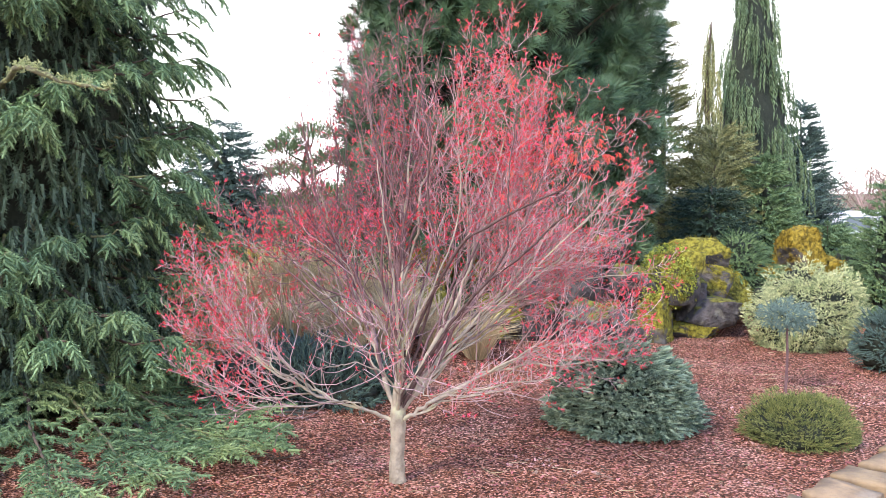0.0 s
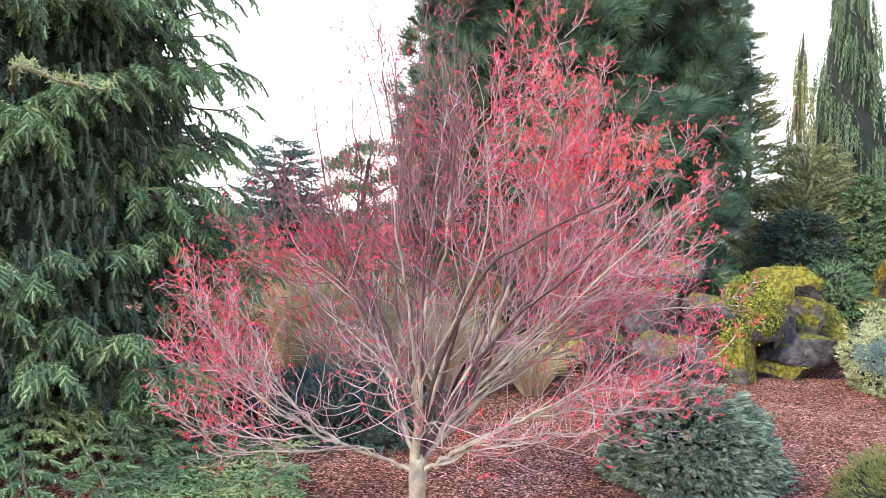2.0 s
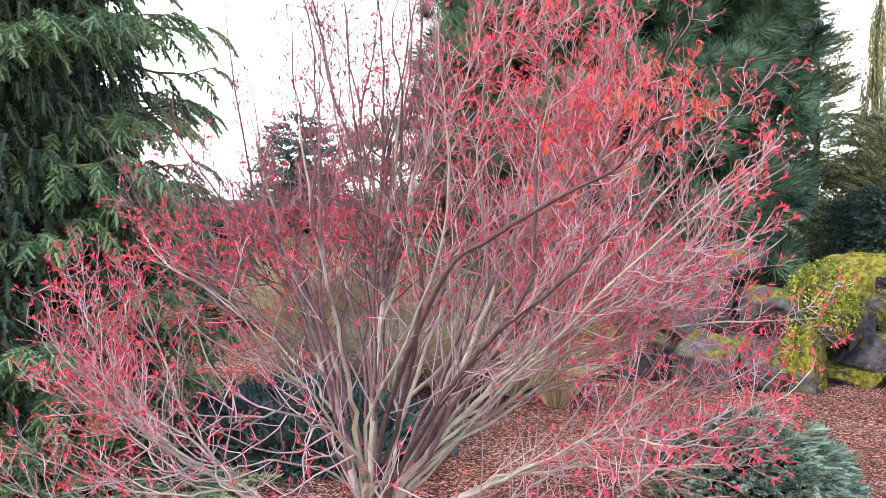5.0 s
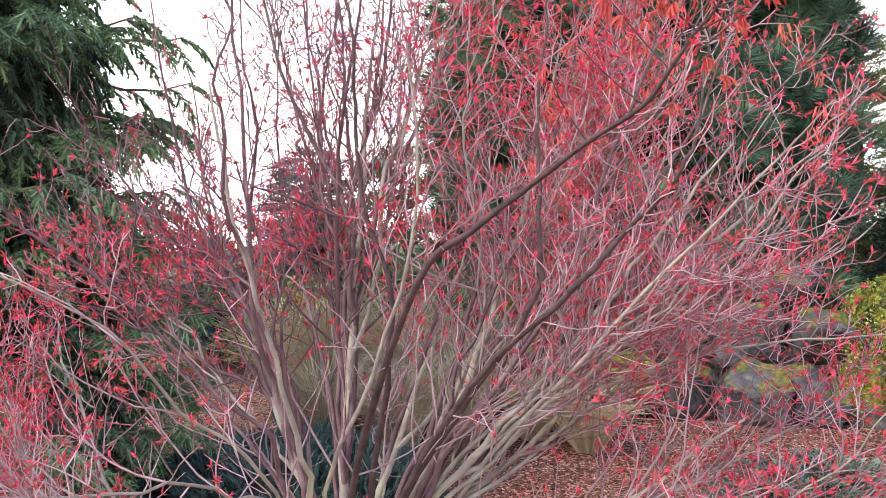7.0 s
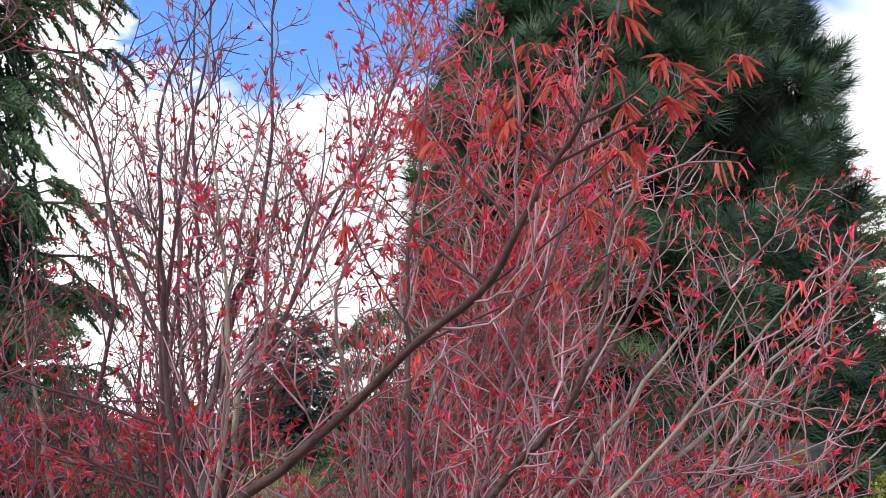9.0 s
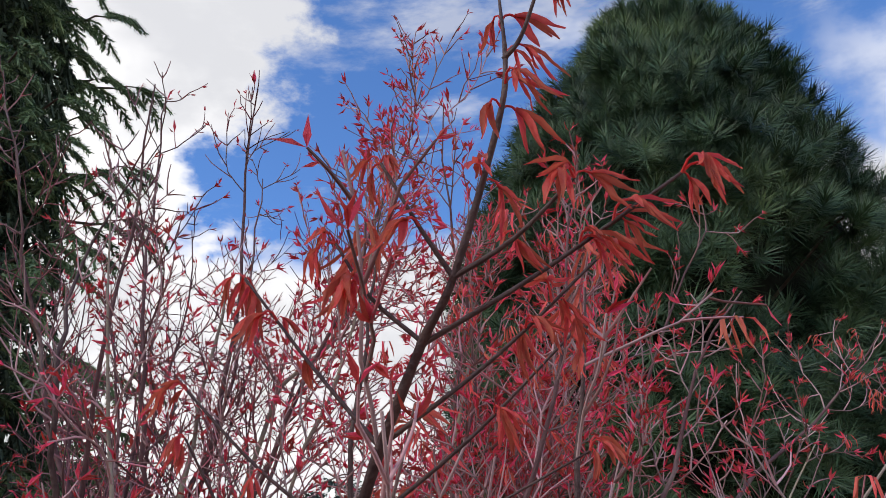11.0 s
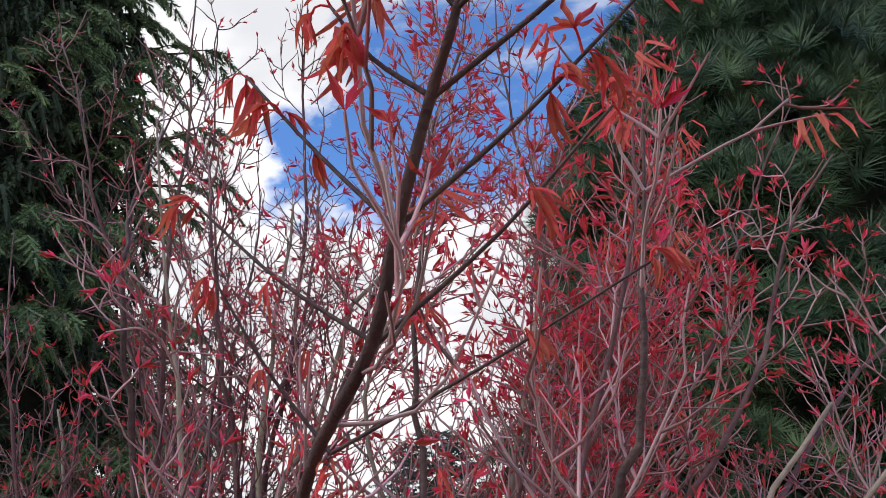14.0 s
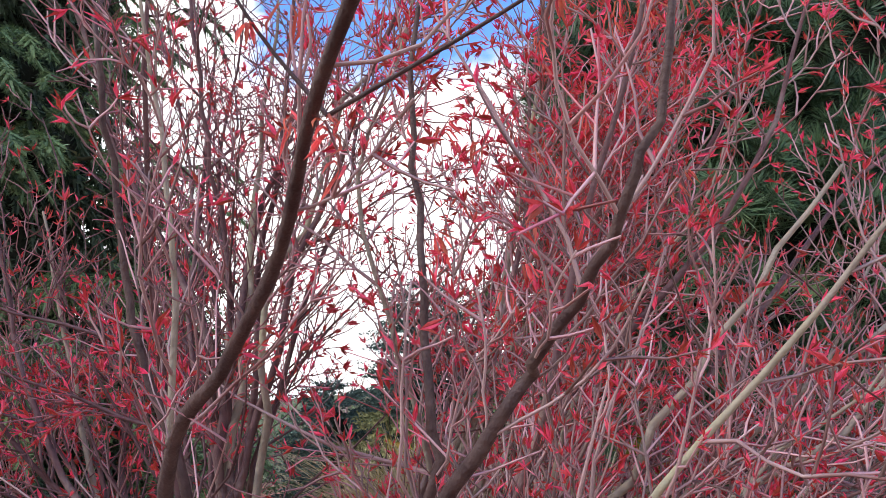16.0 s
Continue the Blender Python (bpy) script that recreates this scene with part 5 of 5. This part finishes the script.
for k, (x, y, h, r) in enumerate(((-0.7, 8.6, 0.85, 0.55), (-1.35, 9.2, 1.25, 0.7), (-0.2, 8.9, 0.7, 0.5), (-1.95, 9.0, 1.35, 0.75), (-0.75, 9.3, 1.1, 0.6), (0.25, 8.6, 0.55, 0.5), (-1.15, 8.3, 0.75, 0.55), (-1.75, 8.3, 0.8, 0.6), (-2.45, 9.3, 1.2, 0.7))):
    grass_clump(x, y, h, r, 120 + k)


# ---- stone edging ----
def flagstone(x, y, turn, sx, sy, h, seed):
    rng = np.random.default_rng(seed)
    bm = bmesh.new()
    bmesh.ops.create_cube(bm, size=2)
    bmesh.ops.subdivide_edges(bm, edges=bm.edges[:], cuts=5, use_grid_fill=True)
    off = Vector((seed * 1.9, seed, 0))
    v, f = [], []
    for q in bm.verts:
        c = q.co.copy()
        e = max(abs(c.x), abs(c.y))
        edge = 1 + 0.22 * noise.noise(Vector((c.x * 1.2, c.y * 1.2, 0)) + off)
        z = c.z - (0.18 * max(0, e - 0.75) / 0.25 if c.z > 0 else 0) + 0.08 * noise.noise(Vector((c.x * 3, c.y * 3, 1)) + off)
        v.append((c.x * sx * edge, c.y * sy * edge, z * h))
    for fc in bm.faces:
        i = [q.index for q in fc.verts]
        f += [(i[0], i[1], i[2]), (i[0], i[2], i[3])]
    bm.free()
    g = Geo()
    g.add(v, f)
    ob = new("edging_stone", g.mesh("edging_stone", M_FLAG, True))
    ob.matrix_world = pose(x, y, h * 0.55, rng.normal() * 1.5, rng.normal() * 1.5, turn)
    tagged(ob, "tan flat edging stone along the mulch bed", "stone", "edging stones")


for k in range(9):
    q = k - 2
    flagstone(2.36 + q * 0.30, 4.60 + q * 0.265, 41 + 5 * math.sin(k * 2.3), 0.165 + 0.02 * math.sin(k * 1.7), 0.17 + 0.02 * math.sin(k * 2.9), 0.05, 140 + k)


# ---- far side ----
def parked_van():
    """A white people carrier seen beyond the bed."""
    ob = thing("parked_van", "white van parked beyond the garden", "van", at=(15.2, 29.5, -0.75))
    m_paint = mat("white_paint", (0.75, 0.76, 0.78), (0.70, 0.71, 0.74), 2, 0.3, spec=0.5)
    m_glass = mat("dark_glass", (0.10, 0.13, 0.16), (0.07, 0.09, 0.11), 2, 0.1, spec=0.6)
    m_tyre = mat("tyre_rubber", (0.02, 0.02, 0.02), (0.03, 0.03, 0.03), 5, 0.8)
    prof = [(-2.3, 0.35), (-2.35, 0.9), (-2.15, 1.15), (-1.75, 1.75), (-1.4, 1.85), (1.3, 1.85), (1.75, 1.55), (2.1, 1.1), (2.45, 0.95), (2.5, 0.4)]
    g = Geo()
    n = len(prof)
    v = [(x, y * (0.88 if z > 1.2 else 1.0), z) for y in (-0.92, 0.92) for x, z in prof]
    f = [(i, (i + 1) % n, n + (i + 1) % n) for i in range(n)] + [(i, n + (i + 1) % n, n + i) for i in range(n)]
    f += [(0, i, i + 1) for i in range(1, n - 1)] + [(n, n + i + 1, n + i) for i in range(1, n - 1)]
    g.add(v, f)
    part("body", g, m_paint, ob)
    for x0, x1 in ((-1.75, -0.75), (-0.65, 0.35), (0.45, 1.35)):
        for y in (-0.935, 0.935):
            g = Geo()
            g.add([(x0 + 0.1, y, 1.2), (x1, y, 1.2), (x1 - 0.05, y * 0.93, 1.68), (x0 + 0.15, y * 0.93, 1.68)], [(0, 1, 2), (0, 2, 3)])
            part("window", g, m_glass, ob)
    for x in (-1.5, 1.55):
        for y in (-0.85, 0.85):
            g = Geo()
            a = np.linspace(0, 2 * math.pi, 17)[:-1]
            g.add(np.concatenate([np.stack([x + 0.33 * np.cos(a), np.full(16, y - 0.11), 0.33 + 0.33 * np.sin(a)], -1), np.stack([x + 0.33 * np.cos(a), np.full(16, y + 0.11), 0.33 + 0.33 * np.sin(a)], -1)]),
                  [(i, (i + 1) % 16, 16 + (i + 1) % 16) for i in range(16)] + [(i, 16 + (i + 1) % 16, 16 + i) for i in range(16)] + [(0, i, i + 1) for i in range(1, 15)] + [(16, 16 + i + 1, 16 + i) for i in range(1, 15)])
            part("wheel", g, m_tyre, ob)


parked_van()


def bare_tree(at, height, spread, seed, material=M_PINK, weep=0.0, name="bare_cherry", label="bare pinkish weeping cherry tree in the distance"):
    rng = np.random.default_rng(seed)
    ob = thing(name, label, "tree", at=at)
    g, tw = Geo(), Geo()
    fork = np.array((0, 0, height * 0.35))
    g.tube([(0, 0, -0.1), (0.05, 0, height * 0.2), fork], (0.12, 0.10, 0.09), 7)
    for _ in range(14):
        a = rng.uniform(0, 6.28)
        e = np.array((math.cos(a) * spread * rng.uniform(0.4, 1), math.sin(a) * spread * rng.uniform(0.4, 1), height * rng.uniform(0.75, 1)))
        line = spline([fork, (fork + e) / 2 + (0, 0, 0.2), e], 9)
        g.tube(line, np.linspace(0.05, 0.012, 9), 5)
        for _ in range(40):
            i = rng.integers(2, 9)
            d = unit(rng.normal(size=3) + (0, 0, 0.4 - weep))
            tw.tube(wander(line[i], d, rng.uniform(0.4, 1.0), 4, rng, -0.4 * weep), np.linspace(0.012, 0.005, 5), 3)
    part("trunk", g, material, ob, smooth=True)
    part("twig_spray", tw, material, ob, kind="stuff")


bare_tree((17.0, 34.0, -0.75), 3.6, 2.6, 151, weep=1.0)
bare_tree((21.0, 37.0, -0.75), 4.2, 3.0, 152, weep=1.0)
bare_tree((14.2, 38.0, -0.75), 3.2, 2.2, 153, weep=1.0)


def far_woods():
    """Bare woods and hedges that close the view."""
    rng = np.random.default_rng(161)
    g, k = Geo(), Geo()
    for _ in range(56):
        x, y = rng.uniform(-55, 45), rng.uniform(40, 52)
        h = rng.uniform(3.2, 5.4)
        fork = np.array((x, y, -0.75 + h * 0.3))
        g.tube([(x, y, -0.9), fork], (0.12, 0.09), 5)
        for _ in range(12):
            d = unit(rng.normal(size=3) + (0, 0, 0.7))
            p = wander(fork, d, h * rng.uniform(0.4, 0.75), 4, rng, 0.1)
            g.tube(p, np.linspace(0.05, 0.012, 5), 3)
            for _ in range(4):
                g.tube(wander(p[rng.integers(2, 5)], unit(rng.normal(size=3) + (0, 0, 0.5)), h * 0.25, 2, rng), (0.02, 0.015, 0.01), 3)
    n = 1600
    pos = np.stack([rng.uniform(-60, 60, n), rng.uniform(36, 41, n), -0.75 + 2.9 * rng.random(n) * (0.6 + 0.4 * np.sin(np.arange(n)))], -1)
    scatter(k, SH_FAR, rng.normal(size=(n, 3)) + (0, 0, 0.5), pos, rng.uniform(2, 4, n), rng)
    tagged(new("far_woods", g.mesh("far_woods", M_PINK)), "bare pinkish-brown woods on the far side", "woods", kind="stuff")
    tagged(new("far_hedge", k.mesh("far_hedge", M_MID)), "dark green hedge far beyond the garden", "hedge", kind="stuff")


far_woods()


def pink_thicket():
    """Leafless pinkish shrubs on a low bank behind the maple."""
    rng = np.random.default_rng(171)
    for k in range(9):
        x, y = -6.4 + 0.75 * k + rng.normal() * 0.2, 14.5 + rng.normal() * 0.8
        ob = thing("bare_shrub", "leafless pinkish-brown shrub beyond the maple", "shrub", "bare shrubs", at=(x, y, -0.05))
        g = Geo()
        for _ in range(48):
            d = unit(rng.normal(size=3) * (1, 1, 0.3) + (0, 0, 1.0))
            p = wander((0, 0, 0), d, rng.uniform(0.9, 1.7), 5, rng, 0.1)
            g.tube(p, np.linspace(0.014, 0.005, 6), 3)
            for _ in range(4):
                g.tube(wander(p[rng.integers(2, 6)], unit(d + rng.normal(size=3) * 0.6), 0.4, 3, rng), (0.007, 0.006, 0.005, 0.003), 3)
        part("stem_thicket", g, M_PINK, ob, kind="stuff")


pink_thicket()

conifer("dwarf_conifer", "rounded green dwarf conifer beyond the maple", (-2.6, 12.6, 0), 1.55, 0.8, M_MID, 181, 900, 0.1, power=0.5)
conifer("dwarf_conifer", "dark dwarf conifer beyond the maple", (-1.3, 13.2, 0), 1.75, 0.8, M_DARKG, 182, 900, 0.1, power=0.5)
conifer("dwarf_conifer", "olive dwarf conifer beyond the maple", (-3.9, 12.2, 0), 1.35, 0.85, M_OLIVE, 183, 900, 0.1, power=0.5)
conifer("dwarf_conifer", "grey-blue dwarf conifer beyond the maple", (-5.2, 13.0, 0), 1.8, 0.9, M_BLUE_FAR, 184, 900, 0.1, power=0.5)
conifer("dwarf_conifer", "green dwarf conifer beside the pine", (-0.2, 13.4, 0), 1.6, 0.75, M_MID, 185, 900, 0.1, power=0.5)
